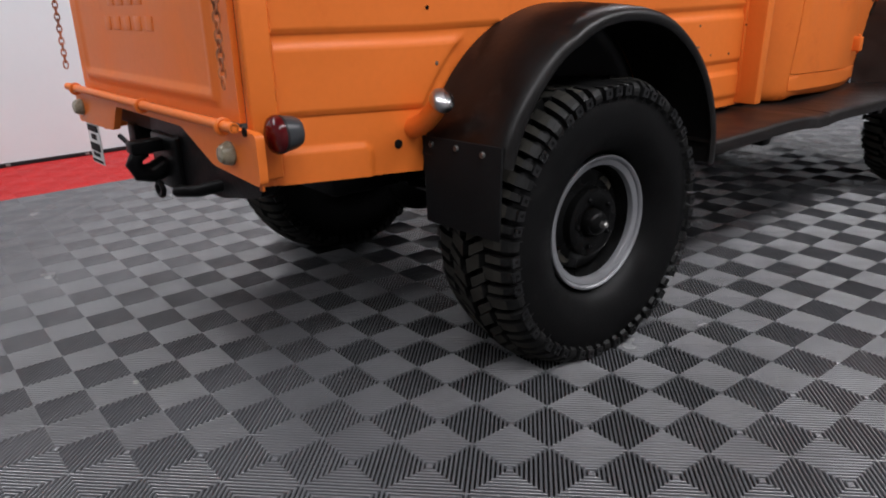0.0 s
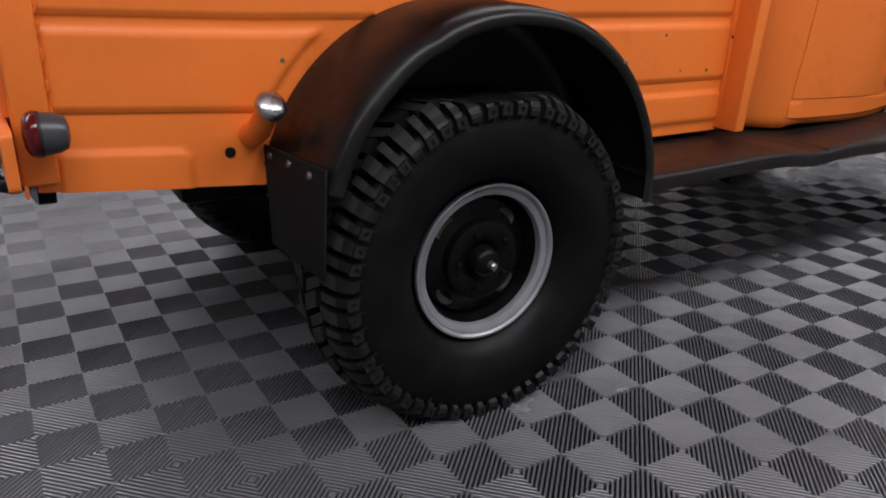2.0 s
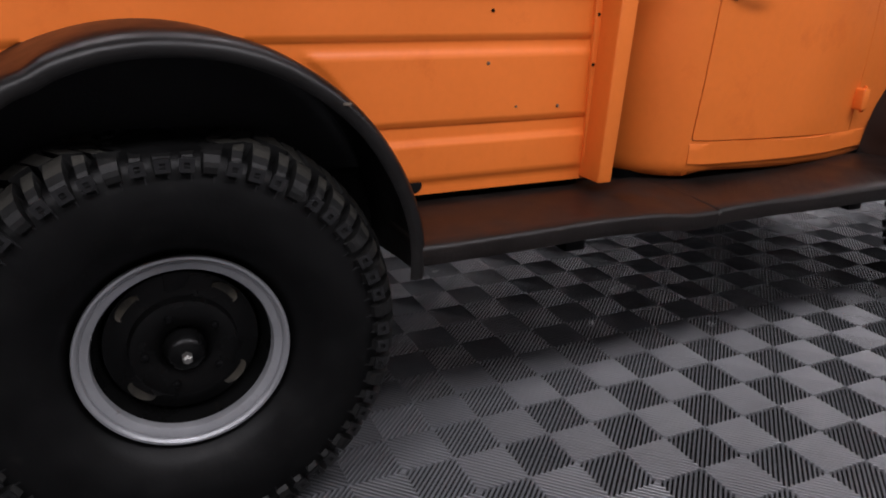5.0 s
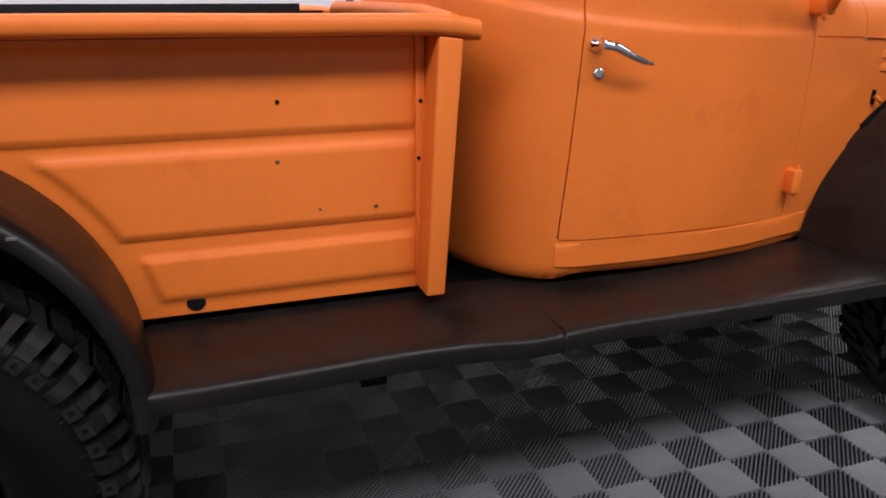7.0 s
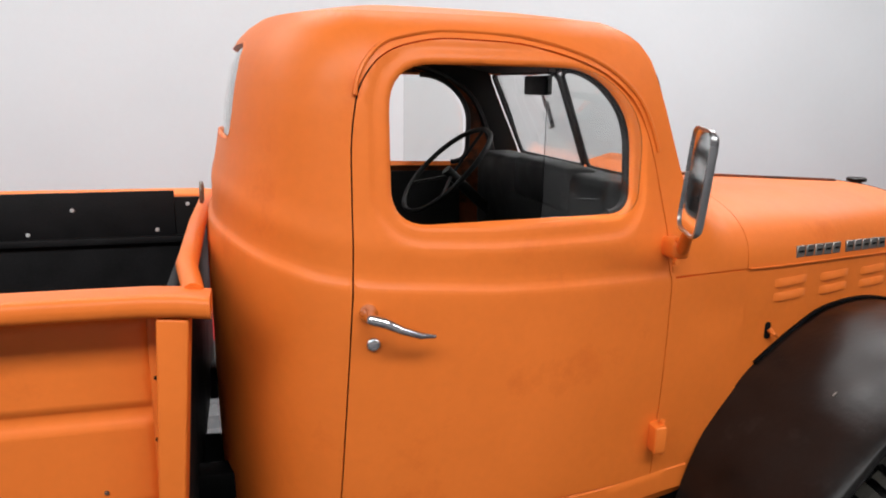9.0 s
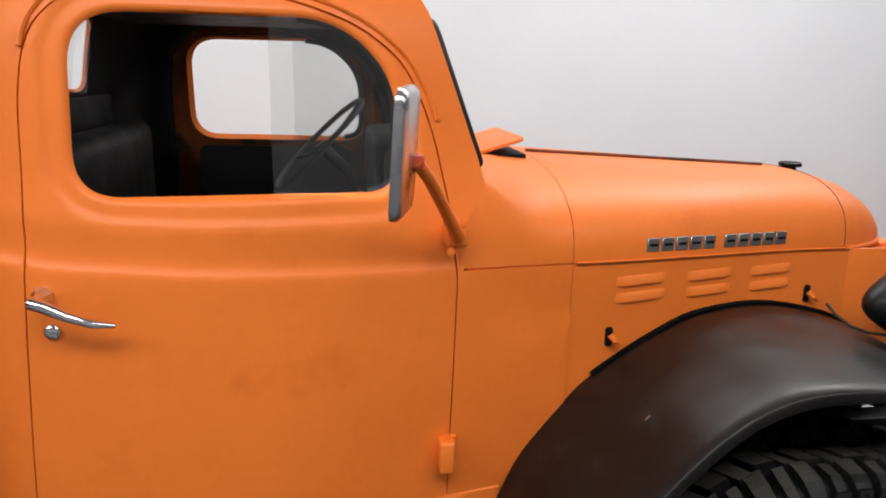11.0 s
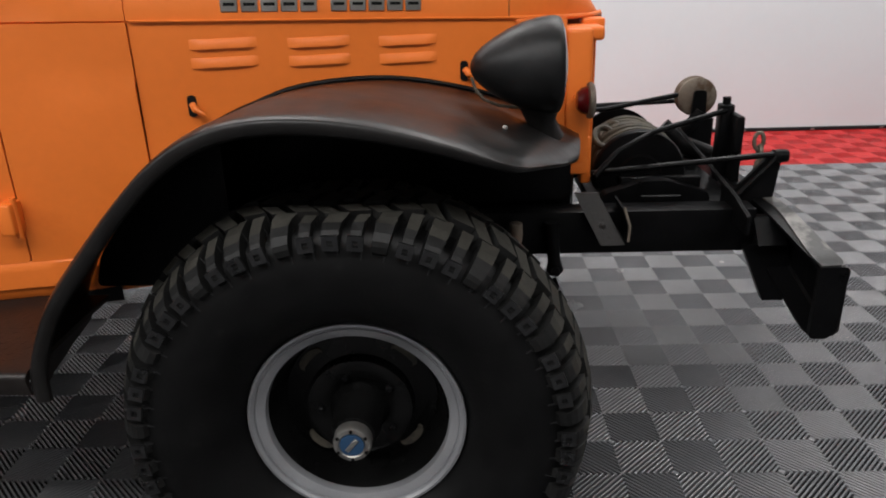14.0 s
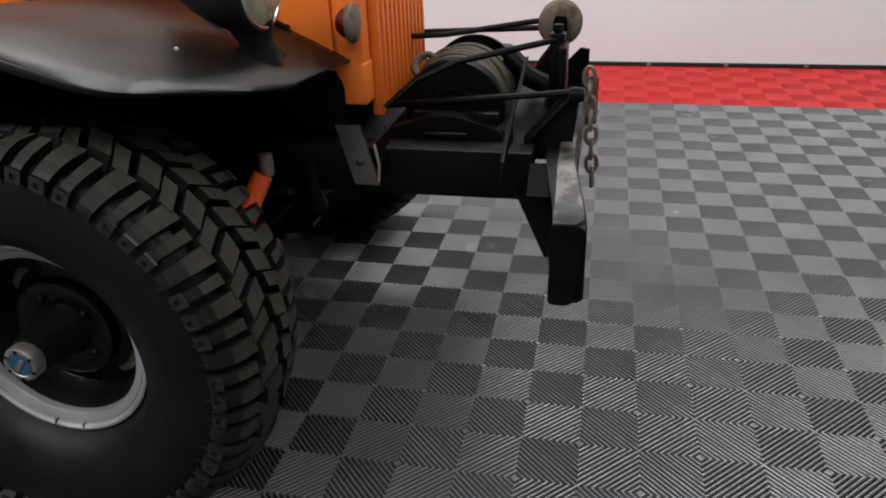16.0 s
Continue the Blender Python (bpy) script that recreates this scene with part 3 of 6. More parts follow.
def bed_side():
    nx, nz = 230, 62
    xs = [BX0 + 0.03 + (BX1 - BX0 - 0.03) * i / nx for i in range(nx + 1)]
    zs = [BZ0 + (BZ1 - BZ0) * j / nz for j in range(nz + 1)]
    rise = lambda x, z: z + 0.045 * max(0.0, min(1.0, (-0.30 - x) / 0.52)) * (BZ1 - z) / (BZ1 - BZ0)
    pts = [(x, BY + 0.011 - emboss(x, z) + 0.0012 * noise.noise(Vector((x * 5, z * 5, 1))), rise(x, z)) for x in xs for z in zs]
    pts += [(x, BY + 0.016, rise(x, z)) for x in xs for z in zs]
    for k, (x, y, z) in enumerate(pts):
        d = math.hypot(x - AX + 0.035, z - AZ)
        if d < 0.536:
            pts[k] = (AX - 0.035 + (x - AX + 0.035) * 0.536 / d, y, AZ + (z - AZ) * 0.536 / d)
    o = len(xs) * len(zs)
    faces = []
    keep = set()
    for i in range(nx):
        for j in range(nz):
            x, z = (xs[i] + xs[i + 1]) / 2, (zs[j] + zs[j + 1]) / 2
            if math.hypot(x - AX + 0.035, z - AZ) > 0.530:
                keep.add((i, j))
    ix = lambda i, j: i * (nz + 1) + j
    for i, j in keep:
        q = (ix(i, j), ix(i + 1, j), ix(i + 1, j + 1), ix(i, j + 1))
        faces += [q, tuple(o + k for k in reversed(q))]
    for j in range(nz):
        for i in (0, nx):
            faces.append((ix(i, j), ix(i, j + 1), o + ix(i, j + 1), o + ix(i, j)))
    for i in range(nx):
        for j in (0, nz):
            faces.append((ix(i, j), ix(i + 1, j), o + ix(i + 1, j), o + ix(i, j)))
    return pts, faces


def dot(x, y, z, r, material, parent, name="bolt_hole", facing="-y", h=0.003):
    m = Matrix.Translation((x, y, z)) @ {"-y": Matrix.Rotation(radians(90), 4, "X"), "x": Matrix.Rotation(radians(90), 4, "Y"), "-x": Matrix.Rotation(radians(-90), 4, "Y")}[facing]
    return part(name, lathe([(0.0, h), (r * 0.75, h), (r, h * 0.4), (r, -0.002)], m, 14), material, parent)


bed = part("cargo_bed", box(BX0 + 0.05, BX1 - 0.02, BY + 0.03, 2 * YC - BY - 0.03, 0.78, 0.83, 0.004), BEDLINER, truck, "orange cargo bed with a black lined inside")
side = part("side_panel", bed_side(), ORANGE, bed, "pressed orange side panel with raised fields", smooth=60)
for x, z, r in ((-0.241, 1.004, 0.006), (1.093, 1.174, 0.0048), (1.085, 1.040, 0.0048), (1.306, 0.917, 0.0048), (1.174, 0.921, 0.0035), (-0.27, 1.16, 0.006)):
    dot(x, BY + 0.011 - emboss(x, z) - 0.0005, z, r, CHASSIS if z > 1.02 and z != 1.040 else RUSTY, side)
dot(-0.383, BY + 0.009, 0.785, 0.0135, MARK, side, "drain_hole", h=0.002)
dot(0.884, BY + 0.009, 0.720, 0.021, MARK, side, "drain_hole", h=0.002)
RAILSEC = rounded([(0.136, 1.318), (0.232, 1.312), (0.262, 1.312), (0.262, 1.354), (0.138, 1.364)], [0.022, 0.01, 0.01, 0.016, 0.022], 5)


def swept(section, x0, x1, n=40, wobble=0.0015):
    bm = bmesh.new()
    rings = []
    for i in range(n + 1):
        x = x0 + (x1 - x0) * i / n
        dz = wobble * noise.noise(Vector((x * 3, 0, 7)))
        rings.append([bm.verts.new((x, y, z + dz)) for y, z in section])
    k = len(section)
    for a, b in zip(rings, rings[1:]):
        for j in range(k):
            bm.faces.new((a[j], a[(j + 1) % k], b[(j + 1) % k], b[j]))
    bm.faces.new(rings[0])
    bm.faces.new(rings[-1][::-1])
    return bm


def corner_post_mesh():
    """The post leans a little: its foot stands further back than its head."""
    bm = box(1.432, 1.492, 0.148, 0.262, 0.700, 1.314, 0.005, 3)
    for v in bm.verts:
        v.co.x -= 0.032 * (1.303 - v.co.z) / 0.6 + (0.010 * (1.303 - v.co.z) / 0.6 if v.co.x > 1.46 else -0.004 * (1.303 - v.co.z) / 0.6)
    return bm


rail = part("top_rail", swept(RAILSEC, BX0 - 0.02, 1.535), ORANGE, bed, "rolled orange top rail", smooth=50)
post = part("corner_post", corner_post_mesh(), ORANGE, bed, "upright orange corner post")
flange = part("flange", box(1.405, 1.427, BY - 0.004, BY + 0.02, 0.70, 1.312, 0.003), ORANGE, bed)
for x, z in ((1.416, 1.164), (1.411, 1.028)):
    dot(x, BY - 0.0045, z, 0.0045, CHASSIS, bed, "flange_bolt")
tail_post = part("tail_post", box(BX0, BX0 + 0.075, BY - 0.016, BY + 0.014, 0.757, 1.31, 0.007, 3), ORANGE, bed, "orange tail corner post with rough welds")
for k in range(9):
    z = 0.86 + 0.052 * k + 0.01 * math.sin(k * 5)
    part("weld", tube([(BX0 + 0.0765, BY - 0.007, z), (BX0 + 0.0785, BY - 0.009, z + 0.013), (BX0 + 0.0765, BY - 0.007, z + 0.024)], 0.0028, 6), ORANGE, tail_post)
liner = part("inner_side", box(BX0 + 0.06, BX1, BY + 0.028, BY + 0.037, 0.80, 1.346, 0.002), BEDLINER, bed, "black painted inside of the bed")
for o in (side, rail, post, flange, tail_post, liner):
    far_side(o, bed)
part("rail_cover", box(BX0 + 0.06, BX1 - 0.09, 2 * YC - 0.284, 2 * YC - 0.274, 1.20, 1.371, 0.003), BEDLINER, bed, "black strip along the inside of the rail")
part("front_panel", box(1.435, 1.462, BY + 0.01, 2 * YC - BY - 0.01, 0.70, 1.33, 0.004), BEDLINER, bed, "black front panel of the bed")
part("front_rail", tube([(1.50, 0.23, 1.345), (1.475, 0.40, 1.36), (1.47, YC, 1.362), (1.475, 2 * YC - 0.40, 1.36), (1.50, 2 * YC - 0.23, 1.345)], 0.024, 12), ORANGE, bed, "orange front rail")
part("inner_ledge", box(BX0 + 0.1, BX1 - 0.02, 2 * YC - BY - 0.066, 2 * YC - BY - 0.037, 1.18, 1.205, 0.004), BEDLINER, bed)
for x, z in ((0.31, 1.26), (0.775, 1.245), (0.872, 1.221), (1.018, 1.306), (1.292, 1.227), (1.40, 1.32), (0.02, 1.28)):
    dot(x, 2 * YC - 0.2838, z, 0.0075, PAPER, bed, "bright_rivet")
part("tie_loop", tube([(1.47, 1.20 + 0.045 * math.sin(t), 1.412 + 0.034 * math.cos(t)) for t in [2 * math.pi * k / 16 for k in range(16)]], 0.006, 8, None, True), RUSTY, bed, "steel tie loop")

# tailgate, its hinge bar, sill and lamps
def gate_mesh():
    ys = [0.258 + (1.590 - 0.258) * i / 90 for i in range(91)]
    zs = [0.905 + (1.335 - 0.905) * j / 40 for j in range(41)]
    def out(y, z):
        inner = min(y - 0.40, 1.487 - y, z - 0.975, 1.27 - z)
        rim = min(y - 0.372, 1.515 - y, z - 0.947, 1.298 - z)
        return 0.010 * step(rim, 0.016) - 0.008 * step(inner, 0.014)
    pts = [(-0.852 - out(y, z), y, z) for y in ys for z in zs] + [(-0.835, y, z) for y in ys for z in zs]
    o, n = len(ys) * len(zs), len(zs)
    f = []
    for i in range(len(ys) - 1):
        for j in range(n - 1):
            q = (i * n + j, (i + 1) * n + j, (i + 1) * n + j + 1, i * n + j + 1)
            f += [q, tuple(o + k for k in reversed(q))]
        for j in (0, n - 1):
            f.append((i * n + j, (i + 1) * n + j, o + (i + 1) * n + j, o + i * n + j))
    for j in range(n - 1):
        for i in (0, len(ys) - 1):
            f.append((i * n + j, i * n + j + 1, o + i * n + j + 1, o + i * n + j))
    return pts, f


gate = part("tailgate", gate_mesh(), ORANGE, bed, "closed orange tailgate with a pressed field", smooth=60)
for count, y1, pitch, z0 in ((4, 1.11, 0.085, 1.195), (5, 1.17, 0.095, 1.120)):
    for k in range(count):
        y0 = y1 - pitch * k
        part("raised_mark", box(-0.8565, -0.853, y0 - 0.030, y0 + 0.030, z0, z0 + 0.042, 0.0015), ORANGE, gate, "raised pressed lettering, painted over")
bar = part("hinge_bar", tube([(-0.893, 0.205, 0.905), (-0.893, 1.675, 0.905)], 0.0135, 12), ORANGE, bed, "orange hinge bar along the tailgate's foot")
part("pipe_mouth", lathe([(0.0, -0.002), (0.009, -0.002), (0.009, 0.004)], Matrix.Translation((-0.893, 0.2065, 0.905)) @ Matrix.Rotation(radians(90), 4, "X"), 16), MARK, bar)
for y in (0.27, 0.85, 1.57):
    part("hinge_loop", tube([(-0.893 + 0.018 * math.cos(t), y, 0.902 + 0.018 * math.sin(t)) for t in [2 * math.pi * k / 14 for k in range(14)]], 0.006, 8, None, True), ORANGE, bar)
SILL = rounded([(0.150, 0.760), (0.42, 0.778), (0.62, 0.862), (1.20, 0.866), (1.27, 0.775), (1.69, 0.768), (1.69, 0.893), (0.150, 0.893)], 0.02, 4)
sill = bmesh.new()
sa = [sill.verts.new((-0.868, y, z)) for y, z in SILL]
sb = [sill.verts.new((-0.845, y, z)) for y, z in SILL]
sill.faces.new(sa)
sill.faces.new(sb[::-1])
for k in range(len(sa)):
    sill.faces.new((sa[k], sb[k], sb[(k + 1) % len(sa)], sa[(k + 1) % len(sa)]))
sill = part("rear_sill", sill, ORANGE, bed, "orange rear cross sill, cut away in the middle", smooth=30)
dot(-0.870, 0.202, 0.893, 0.012, MARK, sill, "pin_hole", "-x")
for y in (0.298, 1.625):
    lamp = part("marker_lamp", lathe([(0.030, -0.004), (0.032, 0.005), (0.029, 0.010), (0.027, 0.020), (0.020, 0.029), (0.0, 0.032)], Matrix.Translation((-0.870, y, 0.828)) @ Matrix.Rotation(radians(-90), 4, "Y"), 28), CLEARLENS, bed, "small clear marker lamp, clouded")
tl_m = Matrix.Translation((-0.795, 0.163, 0.882)) @ Matrix.Rotation(radians(-90), 4, "Y")
tl = part("tail_light", lathe([(0.0, -0.058), (0.020, -0.056), (0.034, -0.050), (0.041, -0.036), (0.046, -0.004), (0.047, 0.004)], tl_m, 32), GREYPLASTIC, bed, "round tail light in a grey housing")
part("lens", lathe([(0.046, 0.003), (0.049, 0.006), (0.049, 0.012), (0.044, 0.022), (0.030, 0.030), (0.0, 0.033)], tl_m, 32), REDLENS, tl, "dark red glass lens")
part("housing_band", lathe([(0.0475, -0.002), (0.0482, 0.001), (0.0475, 0.0045)], tl_m, 32), SEAL, tl)
part("stem", tube([(-0.765, 0.165, 0.880), (-0.755, 0.20, 0.880), (-0.755, 0.245, 0.880)], 0.013, 10), GREYPLASTIC, tl)
part("drip_tag", box(-0.838, -0.830, 0.205, 0.222, 0.735, 0.762, 0.002), ORANGE, sill)


def chain(name, start, links, drop, along, material, parent, label, size=0.017, thick=0.0035):
    bmc = bmesh.new()
    p = Vector(start)
    for k in range(links):
        turn = k % 2
        ring = []
        for t in [2 * math.pi * q / 14 for q in range(14)]:
            u, v = size * 0.62 * math.cos(t), size * 1.15 * math.sin(t)
            off = Vector((0, u, v)) if turn else Vector((u, 0, v))
            ring.append(p + off)
        tube(ring, thick, 6, bmc, True)
        p = p + Vector(along) + Vector((0, 0, -drop))
    return part(name, bmc, material, parent, label)


chain("tail_chain", (-0.872, 0.268, 1.335), 16, 0.0218, (-0.0006, -0.0004, 0), CHAINRUST, bed, "thin tailgate chain, rusty orange", 0.0135, 0.0026)
chain("tail_chain", (-0.878, 1.690, 1.335), 17, 0.0218, (-0.0006, -0.0016, 0), CHAINRUST, bed, "hanging rusty tailgate chain", 0.0135, 0.0026)

# fuel filler
neck = part("filler_neck", tube([(-0.326, BY + 0.012, 0.826), (-0.325, 0.222, 0.834), (-0.323, 0.190, 0.850), (-0.321, 0.150, 0.884), (-0.319, 0.128, 0.907)], [0.033, 0.031, 0.030, 0.029, 0.029], 20), ORANGE, truck, "orange fuel filler neck")
part("filler_cap", lathe([(0.034, -0.012), (0.037, -0.006), (0.037, 0.010), (0.032, 0.017), (0.018, 0.021), (0.0, 0.022)], look((-0.316, 0.123, 0.914), (-0.33, 0.21, 0.83)), 32), DULLCHROME, neck, "worn chrome fuel cap")
tagplate = part("paper_tag", box(-0.842, -0.838, 1.565, 1.715, 0.596, 0.756, 0.001), PAPER, bed, "white paper tag with black print")
for z0, z1, y0, y1 in ((0.726, 0.750, 1.575, 1.705), (0.694, 0.716, 1.61, 1.67), (0.648, 0.680, 1.58, 1.70), (0.626, 0.640, 1.60, 1.68), (0.602, 0.612, 1.575, 1.705)):
    part("print_bar", box(-0.8445, -0.8421, y0, y1, z0, z1, 0.0005), MARK, tagplate)

# pintle hitch under the tail
DRAW = rounded([(1.06, 0.868), (1.02, 0.72), (0.80, 0.650), (0.52, 0.655), (0.27, 0.700), (0.24, 0.868)], 0.02, 3)


def draw_mesh():
    """The black plate across the frame's end, behind the hitch."""
    bm = bmesh.new()
    front, back = ([bm.verts.new((x, y, z)) for y, z in DRAW] for x in (-0.812, -0.775))
    bm.faces.new(front)
    bm.faces.new(back[::-1])
    for k in range(len(front)):
        bm.faces.new((front[k], back[k], back[(k + 1) % len(front)], front[(k + 1) % len(front)]))
    return bm


hitch = part("pintle_hitch", box(-0.83, -0.76, 0.80, 1.02, 0.62, 0.80, 0.012), CHASSIS, truck, "black pintle towing hitch")
part("hook", tube([(-0.82, 0.93, 0.695), (-0.868, 0.93, 0.676), (-0.905, 0.93, 0.682), (-0.922, 0.93, 0.712), (-0.908, 0.93, 0.738), (-0.880, 0.93, 0.748)], [0.036, 0.034, 0.030, 0.026, 0.024, 0.020], 12), CHASSIS, hitch)
part("latch", box(-0.93, -0.80, 0.90, 0.96, 0.745, 0.785, 0.008), CHASSIS, hitch)
part("safety_eye", tube([(-0.87, 0.87 + 0.026 * math.cos(t), 0.632 + 0.022 * math.sin(t)) for t in [2 * math.pi * k / 14 for k in range(14)]], 0.009, 8, None, True), CHASSIS, hitch)
part("draw_plate", draw_mesh(), CHASSIS, hitch, "black plate behind the hitch")
part("latch_pin", tube([(-0.90, 0.98, 0.755), (-0.915, 1.05, 0.79)], 0.008, 8), CHASSIS, hitch)
part("tow_eye", tube([(-0.78, 0.50, 0.70), (-0.86, 0.58, 0.675), (-0.89, 0.66, 0.665), (-0.86, 0.71, 0.66)], [0.02, 0.018, 0.018, 0.012], 10), CHASSIS, hitch)


# ---- rear fender, flap and running board ----
def fender_arch():
    """Fender skin swept round the wheel: from the bed side out to a rolled, turned-down edge."""
    sec = [(0.240, 0.004), (0.205, 0.004), (0.15, 0.004), (0.08, 0.002), (0.02, 0.001), (-0.03, -0.003), (-0.058, -0.010), (-0.071, -0.022), (-0.073, -0.040), (-0.066, -0.048), (-0.060, -0.040), (-0.056, -0.024), (-0.03, -0.012), (0.08, -0.006), (0.15, -0.006), (0.205, -0.006), (0.240, -0.006)]
    bm = bmesh.new()
    rings = []
    n = 72
    for i in range(n + 1):
        a = radians(-4) + radians(171) * i / n
        r = arch_r(a)
        ring = []
        for y, dr in sec:
            dent = 0.004 * noise.noise(Vector((a * 3.0, y * 7, 3)))
            flat = -0.008 * math.exp(-((a - 2.05) / 0.05) ** 2) * math.exp(-((y + 0.03) / 0.05) ** 2)
            k = r + dr + dent * (1 if y < 0.2 else 0) + flat
            x = AX - 0.035 * (y + 0.07) / 0.31 + k * math.cos(a)
            z = AZ + k * math.sin(a)
            ring.append(bm.verts.new((x, y, z)))
        rings.append(ring)
    m = len(sec)
    for a, b in zip(rings, rings[1:]):
        for j in range(m):
            bm.faces.new((a[j], a[(j + 1) % m], b[(j + 1) % m], b[j]))
    bm.faces.new(rings[0])
    bm.faces.new(rings[-1][::-1])
    return bm


fend = part("rear_fender", fender_arch(), BLACK, truck, "black rounded rear fender with a dented rolled edge", smooth=60)
# sheet closing the arch, blacked so the wheel well stays in shade
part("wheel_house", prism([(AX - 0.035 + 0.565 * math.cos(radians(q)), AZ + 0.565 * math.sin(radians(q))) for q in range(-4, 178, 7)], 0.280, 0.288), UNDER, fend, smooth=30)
part("chip", box(0.600, 0.618, -0.0755, -0.072, 1.000, 1.006, 0.001), RUSTY, fend, "chipped paint on the fender edge")
flap = part("mud_flap", box(-0.004, 0.004, -0.066, 0.240, -0.280, -0.012, 0.003, 2, None, Matrix.Translation((-0.286, 0, 0.812)) @ Matrix.Rotation(radians(-2), 4, "Y")), FLAP, truck, "black rubber mud flap")


def flap_bend(y, z):
    """The flap hangs askew: its outer edge stands further forward at the top than at the foot."""
    return -0.012 + (1 - (y + 0.066) / 0.306) * (0.014 + 0.024 * min(1.0, (z - 0.49) / 0.31))


for v in flap.data.vertices:
    v.co.x += flap_bend(v.co.y, v.co.z)
for y, z in ((0.101, 0.79), (0.001, 0.785), (0.20, 0.79)):
    dot(-0.290 + flap_bend(y, z), y, z - 0.012, 0.010, SCUFFED, flap, "bolt_head", "-x", 0.006)
BOARD_X0, BOARD_X1 = 0.772, 2.80


def board_mesh():
    sec = [(0.30, 0.668), (0.20, 0.671), (0.05, 0.670), (-0.03, 0.669), (-0.058, 0.667), (-0.068, 0.662), (-0.072, 0.653), (-0.064, 0.616), (-0.058, 0.616), (-0.062, 0.644), (-0.045, 0.656), (0.05, 0.660), (0.30, 0.658)]
    bm = bmesh.new()
    rings = []
    for x in sorted([BOARD_X0 + (BOARD_X1 - BOARD_X0) * i / 110 for i in range(111)] + [1.674 + 0.002 * k for k in range(12)]):
        ring = []
        for y, z in sec:
            edge = max(0, min(1, (0.06 - y) / 0.12))
            dz = edge * (0.004 * noise.noise(Vector((x * 3.1, 0, 2))) - 0.007 * math.exp(-((x - 1.62) / 0.10) ** 2) + 0.006 * math.exp(-((x - 1.30) / 0.15) ** 2))
            seam = -0.007 * math.exp(-((x - 1.685) / 0.0035) ** 2) * (1 if y < 0.0 else 0.22)
            dy = edge * 0.006 * noise.noise(Vector((x * 2.3, 5, 2)))
            ring.append(bm.verts.new((x, y + dy, z + dz + seam)))
        rings.append(ring)
    m = len(sec)
    for a, b in zip(rings, rings[1:]):
        for j in range(m):
            bm.faces.new((a[j], a[(j + 1) % m], b[(j + 1) % m], b[j]))
    bm.faces.new(rings[0])
    bm.faces.new(rings[-1][::-1])
    return bm


def corner_bend(x):
    """How far the cab's round corner lies inside its flank."""
    return 0.0 if x < 1.44 or x > 1.855 else 0.60 * (1 - math.sqrt(max(0.0, 1 - min(1.0, (1.855 - x) / 0.34) ** 2)))


board = part("running_board", board_mesh(), BOARD, truck, "black running board with a bent edge and worn tread", smooth=50)
treads = bmesh.new()
for i in range(46):
    for j in range(9):
        x, y = 1.78 + 0.0215 * i, -0.015 + 0.0235 * j
        s = 1 if (i + j) % 2 else -1
        m = Matrix.Translation((x, y, 0.6705)) @ Matrix.Rotation(s * 0.6, 4, "Z")
        v = [treads.verts.new(m @ Vector(p)) for p in ((-0.009, 0, 0), (0, -0.0028, 0), (0.009, 0, 0), (0, 0.0028, 0), (0, 0, 0.0010))]
        for k in range(4):
            treads.faces.new((v[k], v[(k + 1) % 4], v[4]))
part("tread_pattern", treads, BOARD, board, "raised lozenge tread pattern", smooth=0)
for o in (fend, flap, board):
    far_side(o, truck)
part("board_apron", sheet(lambda x, z: (x, max(0.300, flank(x) + 0.022 + 1.04 * corner_bend(x)), z), [0.76 + 0.025 * k for k in range(83)], [0.630, 0.68, 0.745], 0.005, lambda p: (0, 1, 0)), CHASSIS, board, "black strip behind the running board")
part("gap_cover", box(1.36, 1.78, 0.285, 0.56, 0.640, 0.654, 0.004), CHASSIS, board)
part("board_bracket", box(1.20, 1.26, -0.02, 0.50, 0.575, 0.655, 0.005), CHASSIS, board)
part("board_bracket", box(2.30, 2.36, -0.02, 0.50, 0.575, 0.650, 0.005), CHASSIS, board)


# ---- cab ----
XR, CORNER, ROUND = 1.515, 0.34, 0.60     # the cab's back, and how far its corners reach along the side and across the back
SECTION = [(0.694, 0.030), (0.704, 0.014), (0.727, 0.004), (0.80, 0.0), (1.00, -0.005), (1.20, -0.006), (1.33, -0.005), (1.346, -0.003), (1.356, 0.003), (1.366, 0.007), (1.40, 0.009), (1.43, 0.009), (1.447, 0.011), (1.462, 0.014), (1.50, 0.020), (1.58, 0.028), (1.66, 0.036), (1.74, 0.046), (1.80, 0.057), (1.85, 0.072), (1.90, 0.100), (1.925, 0.125), (1.945, 0.155)]


def belt_drop(x, z):
    """The pressed belt line falls gently towards the nose."""
    rise = lerp_table([(1.52, 0.085), (1.58, 0.078), (1.66, 0.056), (1.76, 0.030), (1.88, 0.014), (2.15, 0.0)], x)
    return 0.036 * max(0.0, x - 1.85) * max(0.0, min(1.0, (z - 1.12) / 0.2, (1.56 - z) / 0.1)) - rise * max(0.0, min(1.0, (z - 1.10) / 0.22, (1.64 - z) / 0.18))


CAB_END = 2.9305


